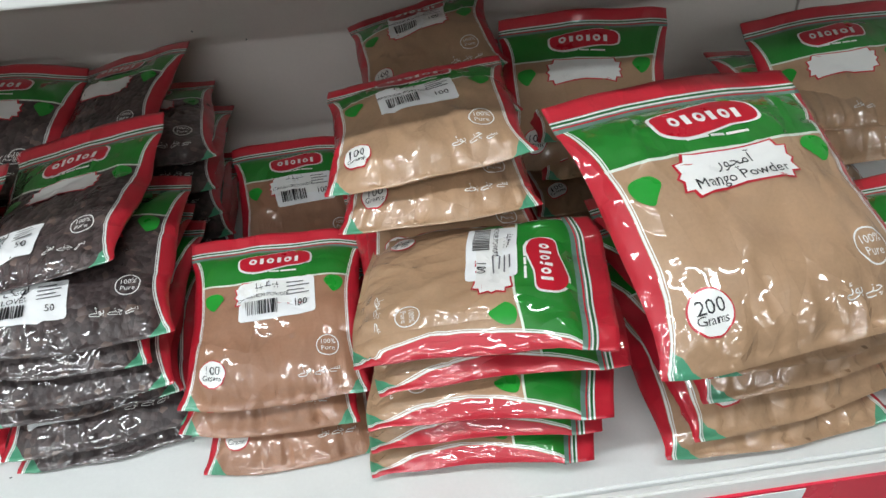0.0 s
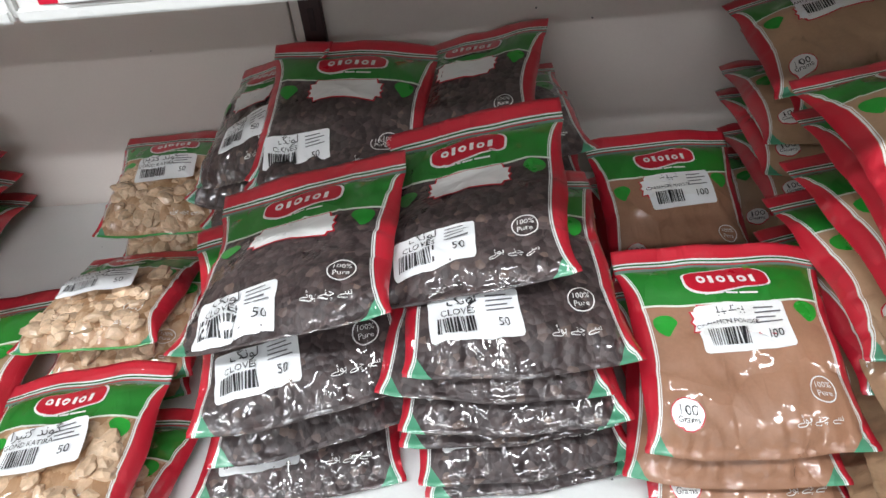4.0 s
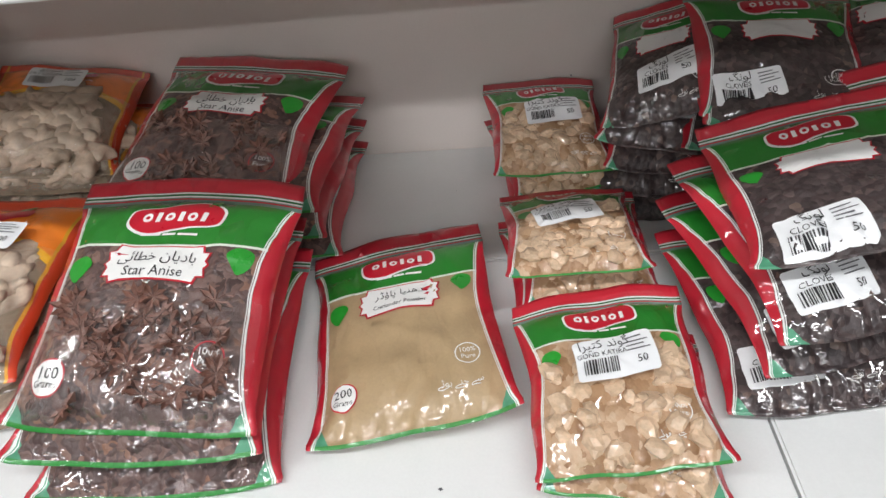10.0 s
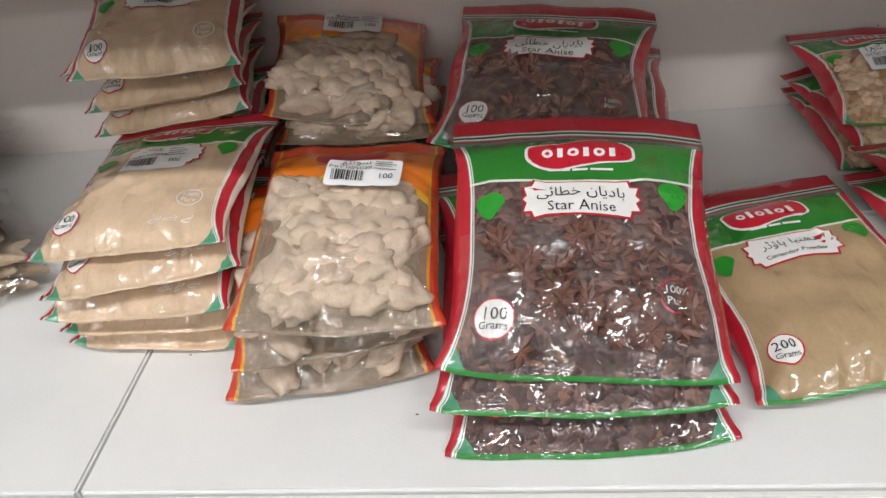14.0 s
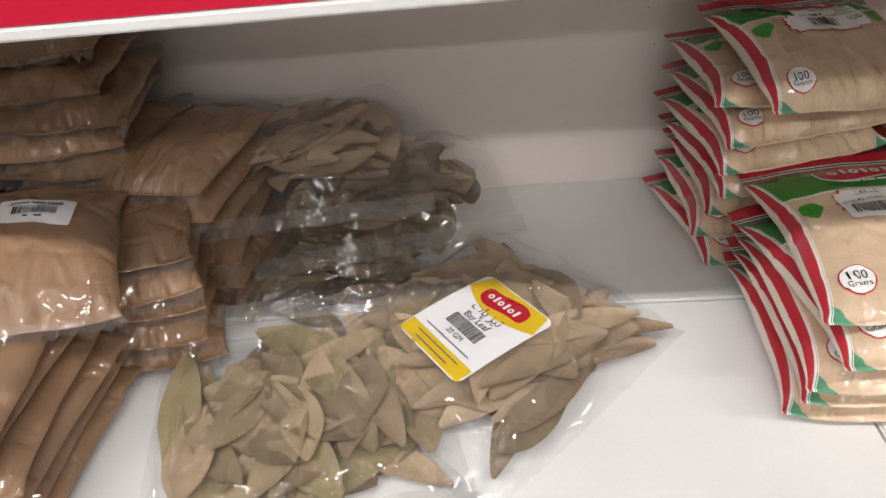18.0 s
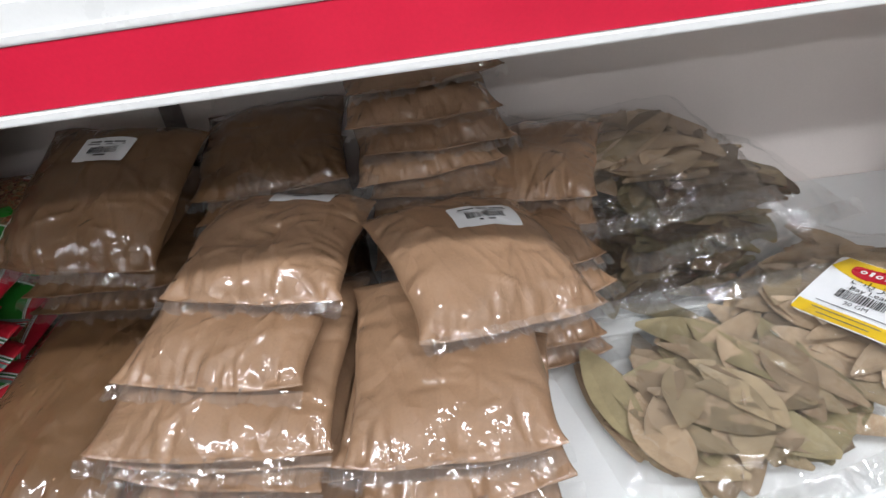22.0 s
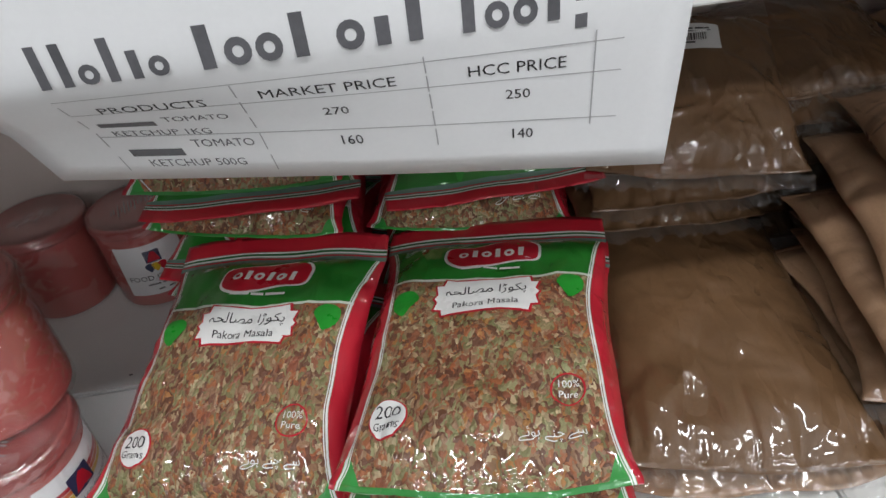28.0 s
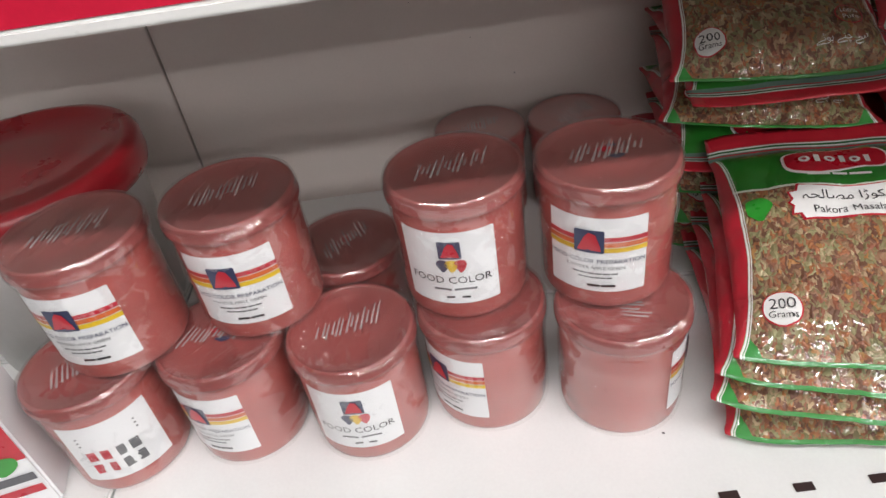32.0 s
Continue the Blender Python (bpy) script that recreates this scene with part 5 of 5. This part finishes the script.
def leaf_bag(m, w, h, thick, count, seed, label, fan=60.0, card=None, mean=0.0, tone="aacab", shift=(0.0, 0.02), fill=(0.78, 0.74)):
    """Flat bay leaves heaped in a clear bag whose empty mouth ends in a sealed hem."""
    bag = tagged(new("bay_leaf_bag"), label, "bag", "bay leaf bags")
    bag.matrix_world = m
    rng = random.Random(seed)
    fw, fh = w * fill[0] / 2, h * fill[1] / 2
    cx0, cy0 = shift[0] * w, shift[1] * h
    for k in range(count):
        ob = new("leaf", rng.choice(LEAVES[tone]))
        ob.parent = bag
        a = mean + rng.gauss(0, fan)
        ex, ey = 0.042 * abs(math.sin(radians(a))) + 0.014, 0.042 * abs(math.cos(radians(a))) + 0.014
        rise = k / count
        spread = 1.08 - 0.2 * rise
        px, py = cx0 + rng.uniform(-1, 1) * max(0.0, fw * spread - ex), cy0 + rng.uniform(-1, 1) * max(0.0, fh * spread - ey)
        ob.matrix_basis = pose(px, py, 0.004 + (thick - 0.006) * rise, rng.uniform(-8, 8), rng.uniform(-8, 8), a)
    nu, nv, q0 = 40, 34, seed * 1.3
    folds = [(rng.uniform(0, 2 * math.pi), rng.uniform(0.05, 0.16), rng.uniform(0.002, 0.006)) for _ in range(16)]

    def over(x, y):
        """Height of the loose film over the heap, down to the flat margin."""
        gx = max(0.0, abs(x - cx0) - fw * 0.72) / max(0.001, w / 2 - fw * 0.72 + abs(cx0))
        gy = max(0.0, abs(y - cy0) - fh * 0.72) / max(0.001, h / 2 - fh * 0.72 + abs(cy0))
        d = min(1.0, math.hypot(gx, gy))
        z = 0.002 + (thick + 0.004) * (1 - d * d * (3 - 2 * d))
        a = math.atan2(y - cy0, x - cx0)
        for a0, wide, deep in folds:
            s = 1 - abs((a - a0 + math.pi) % (2 * math.pi) - math.pi) / wide
            if s > 0:
                z += deep * s * min(1.0, 3 * d * (1.15 - d))
        return max(0.0012, z + 0.0035 * noise.noise((x * 34, y * 34, q0)) * (1 - 0.5 * d))

    verts = [(((i / nu - 0.5) * w), ((j / nv - 0.5) * h) + 0.003 * noise.noise((i * 0.2, q0, 1)), over((i / nu - 0.5) * w, (j / nv - 0.5) * h)) for j in range(nv + 1) for i in range(nu + 1)]
    faces = [(j * (nu + 1) + i, j * (nu + 1) + i + 1, (j + 1) * (nu + 1) + i + 1, (j + 1) * (nu + 1) + i) for j in range(nv) for i in range(nu)]
    film = link_mesh("film", verts, faces, MAT["bagfilm"], bag, "crinkled clear plastic film", [(i / nu, j / nv) for j in range(nv + 1) for i in range(nu + 1)], smooth=True)
    film.visible_shadow = False
    n = 60
    strip = [((i / n - 0.5) * w * 1.01, -h / 2 + 0.0065 * q + 0.002 * noise.noise((i * 0.13, q0, 2)), 0.004 + 0.0022 * q + 0.0035 * abs(noise.noise((i * 0.42, q * 0.25, q0))) + 0.004 * noise.noise((i * 0.1, q0, 5))) for q in range(4) for i in range(n + 1)]
    link_mesh("sealed_hem", strip, [(q * (n + 1) + i, q * (n + 1) + i + 1, (q + 1) * (n + 1) + i + 1, (q + 1) * (n + 1) + i) for q in range(3) for i in range(n)], MAT["hem"], bag, "heat-sealed hem", smooth=True)
    if card:
        cx, cy, turn = card

        def on(name, shape, mat, dx=0.0, dy=0.0, s=1.0, lift=0.0026, parent=None, lab=""):
            c, d = math.cos(radians(turn)), math.sin(radians(turn))
            vs, fs = moved(shape, dx, dy, s)
            ob = link_mesh(name, [(cx + x * c - y * d, cy + x * d + y * c, 0.008 + thick + lift + 0.0016 * math.sin(x * 40) - 6.0 * y * y * 0.15) for x, y in vs], fs, MAT[mat], parent or bag, lab, smooth=len(fs) > 40)
            return tagged(ob, kind="stuff") if name in ("barcode", "logo_lettering", "script_name") else ob

        base = on("label_card", outline_rings(round_rect(0.088, 0.1, 0.008), 6), "sticker", lift=0.001, lab="white and yellow bay leaf label")
        on("yellow_band", outline_rings([(x * 0.0435, 0.0485 if y else 0.014 + 0.0125 * x * x) for y in (0, 1) for x in ((-1, -0.8, -0.5, -0.2, 0.2, 0.5, 0.8, 1) if not y else (0.85, 0.5, 0, -0.5, -0.85))], 4), "yellow", parent=base, lift=0.0016)
        on("yellow_band", cut_strip(0.085, 0.015), "yellow", 0, -0.0415, parent=base, lift=0.0016)
        on("logo_mark", outline_rings(logo_outline(0.054, 0.024), 3), "red", 0, 0.032, 1.0, 0.0021, base)
        on("logo_lettering", mark_row(0.04, 0.009, "obobob"), "white", 0, 0.032, 1.0, 0.0026, base)
        on("script_name", letters(SCRIPT["bay"]), "ink", 0, 0.0135, 0.013, 0.002, base)
        on("printed_name", letters("Bay Leaf"), "ink", 0, 0.002, 0.0095, 0.002, base)
        on("barcode", barcode(rng, 0.042, 0.013), "ink", 0, -0.0095, 1.0, 0.002, base)
        on("weight_figure", letters("20 GM"), "ink", 0, -0.021, 0.0075, 0.002, base)
        on("print_line", cut_strip(0.06, 0.001), "grey", 0, -0.0285, 1.0, 0.002, base)
        on("print_line", cut_strip(0.058, 0.0011), "grey", 0, -0.0385, 1.0, 0.0022, base)
        on("print_line", cut_strip(0.044, 0.0011), "grey", 0, -0.0445, 1.0, 0.0022, base)
    return bag


leaf_bag(pose(-1.352, -0.352, 1.001, 0, 0, 14), 0.245, 0.225, 0.026, 100, 201, "clear bag of khaki bay leaves lying on the shelf", 38, tone="abdab", mean=12, fill=(0.95, 0.92))
leaf_bag(pose(-1.2, -0.28, 1.008, 2, 0, -46), 0.235, 0.25, 0.028, 110, 202, "clear bag of bay leaves with yellow and white label", 40, (0.0, -0.008, -8), 140, shift=(0.0, 0.03), fill=(0.95, 0.86))
# lower three bags of the stack take the shade-darkened leaves
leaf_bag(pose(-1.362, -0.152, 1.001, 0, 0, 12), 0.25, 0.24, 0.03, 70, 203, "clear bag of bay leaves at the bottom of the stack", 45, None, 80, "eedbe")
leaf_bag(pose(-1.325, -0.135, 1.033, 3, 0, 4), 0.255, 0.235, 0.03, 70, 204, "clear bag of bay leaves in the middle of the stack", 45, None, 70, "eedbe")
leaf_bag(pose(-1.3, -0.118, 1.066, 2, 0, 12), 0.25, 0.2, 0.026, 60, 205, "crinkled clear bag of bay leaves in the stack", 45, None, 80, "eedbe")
leaf_bag(pose(-1.372, -0.104, 1.094, 3, 0, 8), 0.238, 0.2, 0.04, 76, 206, "crinkled clear bag of bay leaves on top of the stack", 50, None, 75, shift=(0.03, 0.13), fill=(0.84, 0.74))


# ---------------------------------------------------------------- jars
def lathe(profile, n=40):
    verts, faces = [], []
    for r, z in profile:
        verts += [(r * math.cos(2 * math.pi * i / n), r * math.sin(2 * math.pi * i / n), z) for i in range(n)]
    for j in range(len(profile) - 1):
        faces += [(j * n + i, j * n + (i + 1) % n, (j + 1) * n + (i + 1) % n, (j + 1) * n + i) for i in range(n)]
    faces.append(tuple(range(n))[::-1])
    faces.append(tuple((len(profile) - 1) * n + i for i in range(n)))
    return verts, faces


JAR_R, JAR_H = 0.0448, 0.098


def jar(x, y, z, turn, style, seed, label="", tilt=(0, 0)):
    """A red food colour jar with a wide lid, a wrapped label and shrink film."""
    thing = tagged(new("food_color_jar"), label or "red plastic food colour jar with a white label", "jar", "food colour jars")
    thing.matrix_world = pose(x, y, z, tilt[0], tilt[1], turn)
    r, h = JAR_R, JAR_H
    vs, fs = lathe([(r * 0.93, 0.0), (r * 0.985, 0.002), (r, 0.006), (r, h * 0.2), (r, h * 0.5), (r, h * 0.84), (r * 0.97, h * 0.87), (r * 0.97, h * 0.89)])
    body = link_mesh("jar_body", vs, fs, MAT["jar"], thing, "red plastic jar body", smooth=True)
    vs, fs = lathe([(r * 1.0, h * 0.88), (r * 1.055, h * 0.882), (r * 1.07, h * 0.888), (r * 1.07, h * 0.915), (r * 1.05, h * 0.925), (r * 1.05, h * 0.965), (r * 1.045, h * 0.98), (r * 1.03, h * 0.993), (r * 1.005, h), (r * 0.985, h * 0.999), (r * 0.968, h * 0.992), (r * 0.95, h * 0.985), (r * 0.5, h * 0.985)])
    lid = link_mesh("lid", vs, fs, MAT["lid"], thing, "dull red screw lid", smooth=True)
    rng = random.Random(seed)
    n, wrap_rows = 48, [(1.035, 0.004), (1.03, 0.2), (1.025, 0.5), (1.035, 0.8), (1.085, 0.885), (1.085, 0.97), (1.06, 1.006), (0.8, 1.012), (0.4, 1.008), (0.1, 1.012)]
    vs = [((r * f + 0.0011 * noise.noise((3 * math.cos(2 * math.pi * i / n), 3 * math.sin(2 * math.pi * i / n), z * 3 + seed))) * math.cos(2 * math.pi * i / n), (r * f + 0.0011 * noise.noise((3 * math.sin(2 * math.pi * i / n), z * 3, seed))) * math.sin(2 * math.pi * i / n), h * z) for f, z in wrap_rows for i in range(n)]
    skin = link_mesh("shrink_film", vs, [(j * n + i, j * n + (i + 1) % n, (j + 1) * n + (i + 1) % n, (j + 1) * n + i) for j in range(len(wrap_rows) - 1) for i in range(n)], MAT["shrink"], thing, "tight clear shrink film", smooth=True)
    skin.visible_shadow = False
    # gathers of film over the lid, their bright streaks painted as whitish strips
    for k in range(13):
        a = -0.62 + k * 0.1 + rng.uniform(-0.02, 0.02)
        px, py = r * 0.75 * a, r * 0.35 * a + rng.uniform(-0.002, 0.002)
        t, l = 0.0008, rng.uniform(0.004, 0.013)
        link_mesh("film_pucker", [(px - t, py - l, h * 1.014), (px + t, py - l, h * 1.014), (px + t * 0.6, py + l, h * 1.017), (px - t * 0.6, py + l, h * 1.017)], [(0, 1, 2, 3)], MAT["pucker"], lid)

    def wrap(name, shape, mat, dx, dy, lift, s=1.0, parent=None, lab=""):
        pts, fc = moved(shape, dx, dy, s)
        return link_mesh(name, [((r + lift) * math.sin(px / r), -(r + lift) * math.cos(px / r), h * 0.47 + py) for px, py in pts], fc, MAT[mat], parent or thing, lab, smooth=True) if name != "printed_word" else tagged(link_mesh(name, [((r + lift) * math.sin(px / r), -(r + lift) * math.cos(px / r), h * 0.47 + py) for px, py in pts], fc, MAT[mat], parent), kind="stuff")

    if seed in (304, 306):
        for mat, px, py, wide in (("blue", 0.006, -0.004, 0.013), ("red", -0.004, 0.003, 0.012), ("blue", 0.001, 0.009, 0.008)):
            vs, fs = moved(outline_rings(drop_outline(wide, wide * 0.45), 2), px, py, 1.0, 20)
            link_mesh("lid_print", [(x, y, h * 0.9895) for x, y in vs], fs, MAT[mat], lid, "smeared coloured print on the lid")
    if style == "plain":
        return thing
    lab = wrap("jar_label", outline_rings(round_rect(0.066, 0.06, 0.001), 5), "paper", 0, 0, 0.0006, 1.0, None, "white paper jar label")
    if style == "stripe":
        for k, mat in enumerate(("red", "orange", "yellow")):
            wrap("label_stripe", joined(bars([(-0.033 + i * 0.0066, -0.033 + (i + 1) * 0.0066) for i in range(10)], 0.012 - 0.0042 * k, 0.0036)), mat, 0, 0, 0.0011, 1.0, lab)
        wrap("emblem_field", outline_rings(round_rect(0.019, 0.018, 0.001), 3), "blue", -0.004, 0.012, 0.0015, 1.0, lab)
        wrap("emblem_mark", outline_rings([(-0.0075, -0.007), (0.0075, -0.007), (0.007, -0.003), (0.004, 0.006), (0.0, 0.0075), (-0.003, 0.004)], 2), "red", -0.004, 0.012, 0.002, 1.0, lab)
        wrap("printed_word", letters("FOOD COLOR PREPARATION"), "blue", 0, -0.004, 0.0012, 0.0048, lab)
        wrap("printed_word", letters("POWDER APPLE GREEN"), "grey", 0, -0.0095, 0.0012, 0.0036, lab)
        for k, wd in enumerate((0.03, 0.022)):
            wrap("print_line", bars([(-wd / 2 + i * wd / 6, -wd / 2 + (i + 0.85) * wd / 6) for i in range(6)], 0, 0.0012), "grey", 0, -0.0148 - 0.0034 * k, 0.0012, 1.0, lab)
        wrap("print_line", bars([(-0.009, -0.001), (0.0, 0.009)], 0, 0.002), "ink", 0.004, -0.0255, 0.0012, 1.0, lab)
    elif style == "drop":
        wrap("emblem_field", outline_rings(round_rect(0.015, 0.014, 0.001), 3), "blue", 0.002, 0.016, 0.0011, 1.0, lab)
        wrap("emblem_mark", outline_rings([(-0.006, -0.0055), (0.006, -0.0055), (0.0055, -0.002), (0.003, 0.005), (0.0, 0.006), (-0.0025, 0.003)], 2), "red", 0.002, 0.016, 0.0016, 1.0, lab)
        for dx, mat in ((-0.006, "blue"), (0.0, "yellow"), (0.006, "red")):
            wrap("colour_patch", outline_rings(drop_outline(0.009, 0.011), 2), mat, 0.002 + dx, 0.003, 0.0012, 1.0, lab)
        wrap("printed_word", letters("FOOD COLOR"), "ink", 0, -0.009, 0.0012, 0.0085, lab)
        wrap("print_line", bars([(-0.014, -0.002), (0.0, 0.015)], 0, 0.0018), "grey", 0.002, -0.018, 0.0012, 1.0, lab)
        wrap("print_line", bars([(-0.008, 0.008)], 0, 0.0018), "ink", 0.004, -0.025, 0.0012, 1.0, lab)
    else:
        for k in range(3):
            wrap("print_line", bars([(-0.022, 0.02)], 0, 0.0014), "grey", 0, 0.018 - 0.004 * k, 0.0012, 1.0, lab)
        for dx, dy, mat in ((-0.013, -0.002, "red"), (-0.013, -0.016, "red"), (0.008, -0.002, "grey"), (0.008, -0.016, "grey")):
            wrap("printed_panel", bars([(-0.008, 0.008)], -0.005, 0.01), mat, dx, dy, 0.0012, 1.0, lab)
    return thing


JT = DECK + JAR_H + 0.0018
jar(-2.436, -0.343, DECK, 75, "stripe", 301, "red food colour jar with its label turned away")
jar(-2.535, -0.324, DECK, -48, "stripe", 302)
jar(-2.631, -0.337, DECK, -6, "drop", 303, "red food colour jar standing at the shelf front")
jar(-2.73, -0.327, DECK, -22, "stripe", 304)
jar(-2.828, -0.338, DECK, 22, "back", 305, "red food colour jar showing its back label")
jar(-2.441, -0.312, JT, -22, "stripe", 306, "red food colour jar standing on another jar")
jar(-2.542, -0.304, JT, -14, "drop", 307, "red food colour jar standing on another jar")
jar(-2.697, -0.296, JT, -2, "stripe", 308, "red food colour jar standing on two jars")
jar(-2.798, -0.318, JT, -4, "stripe", 309, "red food colour jar standing on another jar")
jar(-2.64, -0.232, DECK, 20, "plain", 310, "red food colour jar behind the front row")
jar(-2.512, -0.062, DECK, 0, "plain", 311, "red food colour jar at the back panel")
jar(-2.414, -0.064, DECK, 18, "drop", 312, "red food colour jar at the back panel")

# white tub with a red lid, and a carton
tub = tagged(new("lidded_tub"), "white plastic tub with a domed red lid", "tub")
tub.matrix_world = pose(-2.925, -0.165, DECK)
vs, fs = lathe([(0.085, 0.0), (0.09, 0.004), (0.1, 0.14), (0.104, 0.145), (0.104, 0.152), (0.101, 0.156)])
link_mesh("tub_body", vs, fs, MAT["tub"], tub, "white tub wall", smooth=True)
vs, fs = lathe([(0.103, 0.15), (0.109, 0.152), (0.111, 0.158), (0.111, 0.176), (0.107, 0.182), (0.098, 0.183), (0.094, 0.178), (0.05, 0.178)])
link_mesh("lid", vs, fs, MAT["bucket"], tub, "glossy red lid", smooth=True)
box = tagged(new("carton"), "red and white printed carton with a barcode", "box")
box.matrix_world = pose(-2.925, -0.375, DECK, 0, 0, 14)
part("carton_body", block((-0.05, -0.022, 0.0), (0.05, 0.022, 0.135), 0.002), MAT["paper"], box)
link_mesh("red_panel", [(-0.049, -0.0226, 0.055), (0.049, -0.0226, 0.055), (0.049, -0.0226, 0.098), (-0.049, -0.0226, 0.108)], [(0, 1, 2, 3)], MAT["red"], box)
link_mesh("red_panel", [(-0.049, -0.0226, 0.12), (0.049, -0.0226, 0.114), (0.049, -0.0226, 0.134), (-0.049, -0.0226, 0.134)], [(0, 1, 2, 3)], MAT["red"], box)
vs, fs = moved(outline_rings(drop_outline(0.03, 0.02), 2), 0.028, 0.052)
link_mesh("leaf_print", [(x, -0.023, y) for x, y in vs], fs, MAT["green"], box)
vs, fs = moved(barcode(random.Random(5), 0.034, 0.02), -0.02, 0.02)
link_mesh("barcode", [(x, -0.023, y) for x, y in vs], fs, MAT["ink"], box)
for x0, x1, z, mat in ((0.006, 0.046, 0.032, "grey"), (0.006, 0.046, 0.018, "red")):
    link_mesh("print_bar", [(x0, -0.023, z), (x1, -0.023, z), (x1, -0.023, z + 0.008), (x0, -0.023, z + 0.008)], [(0, 1, 2, 3)], MAT[mat], box)

# ---------------------------------------------------------------- paper price list over the upper lip
PX0, PX1, PZ0, PZ1 = -2.312, -2.018, 1.268, 1.475
paper = tagged(new("price_list"), "white paper price list hanging over the upper shelf edge", "paper")
paper.matrix_world = pose(0, 0, 0)


def sheet_at(x, z, lift=0.0):
    """The paper hangs in front of the lip and curls back below it."""
    u = (x - PX0) / (PX1 - PX0)
    drop = max(0.0, LIPZ + 0.004 - z)
    y = LIP - 0.0055 - 0.003 * math.sin(u * 5.0 + z * 9) * 0.5 + drop * (0.42 - 0.3 * u) - lift
    return (x + 0.16 * drop * (1 - u), y, z + 0.024 * (1 - u) * min(1.0, drop / 0.05))


n, k, verts, faces = 24, 20, [], []
for j in range(k + 1):
    verts += [sheet_at(PX0 + (PX1 - PX0) * i / n, PZ0 + (PZ1 - PZ0) * j / k) for i in range(n + 1)]
for j in range(k):
    faces += [(j * (n + 1) + i, j * (n + 1) + i + 1, (j + 1) * (n + 1) + i + 1, (j + 1) * (n + 1) + i) for i in range(n)]
sheet_ob = link_mesh("paper_sheet", verts, faces, MAT["paper"], paper, "creased white paper", smooth=True)
sol = sheet_ob.modifiers.new("thick", "SOLIDIFY")
sol.thickness, sol.offset = 0.0003, 1.0


def written(name, shape, x, z, s, mat):
    vs, fs = moved(shape, x, z, s)
    link_mesh(name, [sheet_at(px, pz, 0.0006) for px, pz in vs], fs, MAT[mat], paper)


def row(text, x, z, s, mat="ink"):
    """One line of print at its true height on the sloping sheet."""
    u = (x - PX0) / (PX1 - PX0)
    d = max(0.0, 1.348 - z) / (1 - 0.48 * (1 - u))
    written("printed_line", text if isinstance(text, tuple) else letters(text), x, 1.348 - d if z < 1.348 else z, s, mat)


for x0, x1, plan in ((-2.274, -2.222, "btobio"), (-2.214, -2.167, "boot"), (-2.16, -2.123, "oit"), (-2.114, -2.058, "booig")):
    row(mark_row(x1 - x0, 0.017, plan.replace("b", "t")), (x0 + x1) / 2, 1.356, 1.0, "grey")
row("PRODUCTS", -2.241, 1.332, 0.0085)
row("MARKET PRICE", -2.169, 1.331, 0.0085)
row("HCC PRICE", -2.09, 1.329, 0.0085)
row("270", -2.169, 1.319, 0.0075)
row("250", -2.09, 1.316, 0.0075)
row("160", -2.167, 1.304, 0.0075)
row("140", -2.089, 1.296, 0.0075)
for x, z, t in ((-2.228, 1.3235, "TOMATO"), (-2.247, 1.317, "KETCHUP 1KG"), (-2.224, 1.31, "TOMATO"), (-2.241, 1.304, "KETCHUP 500G")):
    row(t, x, z, 0.0065, "grey")
for x, z in ((-2.258, 1.3235), (-2.256, 1.31)):
    row(bars([(-0.012, 0.012)], -0.0022, 0.0044), x, z, 1.0, "grey")
for z in (1.338, 1.3265, 1.308):
    row(bars([(-0.115 + 0.0115 * i, -0.115 + 0.0115 * (i + 1)) for i in range(20)], 0, 0.0005), -2.16, z, 1.0, "faint")
for x in (-2.275, -2.206, -2.128, -2.057):
    for i in range(5):
        row(bars([(-0.0003, 0.0003)], -0.0004, 0.0094), x, 1.2965 + 0.009 * i, 1.0, "faint")


# ---------------------------------------------------------------- crumbs and specks of dirt
rng = random.Random(77)
verts, faces = [], []
for i in range(70):
    x, y, r = rng.uniform(-2.5, 0.9), rng.uniform(-0.49, -0.01), rng.uniform(0.0005, 0.0017)
    k0 = len(verts)
    verts += [(x + r * (1 + 0.5 * rng.random()) * math.cos(a), y + r * math.sin(a), DECK + 0.0003 + 0.0006 * (a > 3)) for a in (0, 1.2, 2.4, 3.7, 5.0)]
    faces.append(tuple(range(k0, k0 + 5)))
for i in range(26):
    x, z, r = rng.uniform(-2.6, 0.9), rng.uniform(1.03, 1.33), rng.uniform(0.0005, 0.0013)
    k0 = len(verts)
    verts += [(x + r * math.cos(a), -0.0006, z + r * math.sin(a)) for a in (0, 1.2, 2.4, 3.7, 5.0)]
    faces.append(tuple(range(k0, k0 + 5)))
tagged(link_mesh("crumbs", verts, faces, MAT["grey"], None, "tiny dark crumbs and specks on shelf and panel"), category="crumbs", kind="stuff")
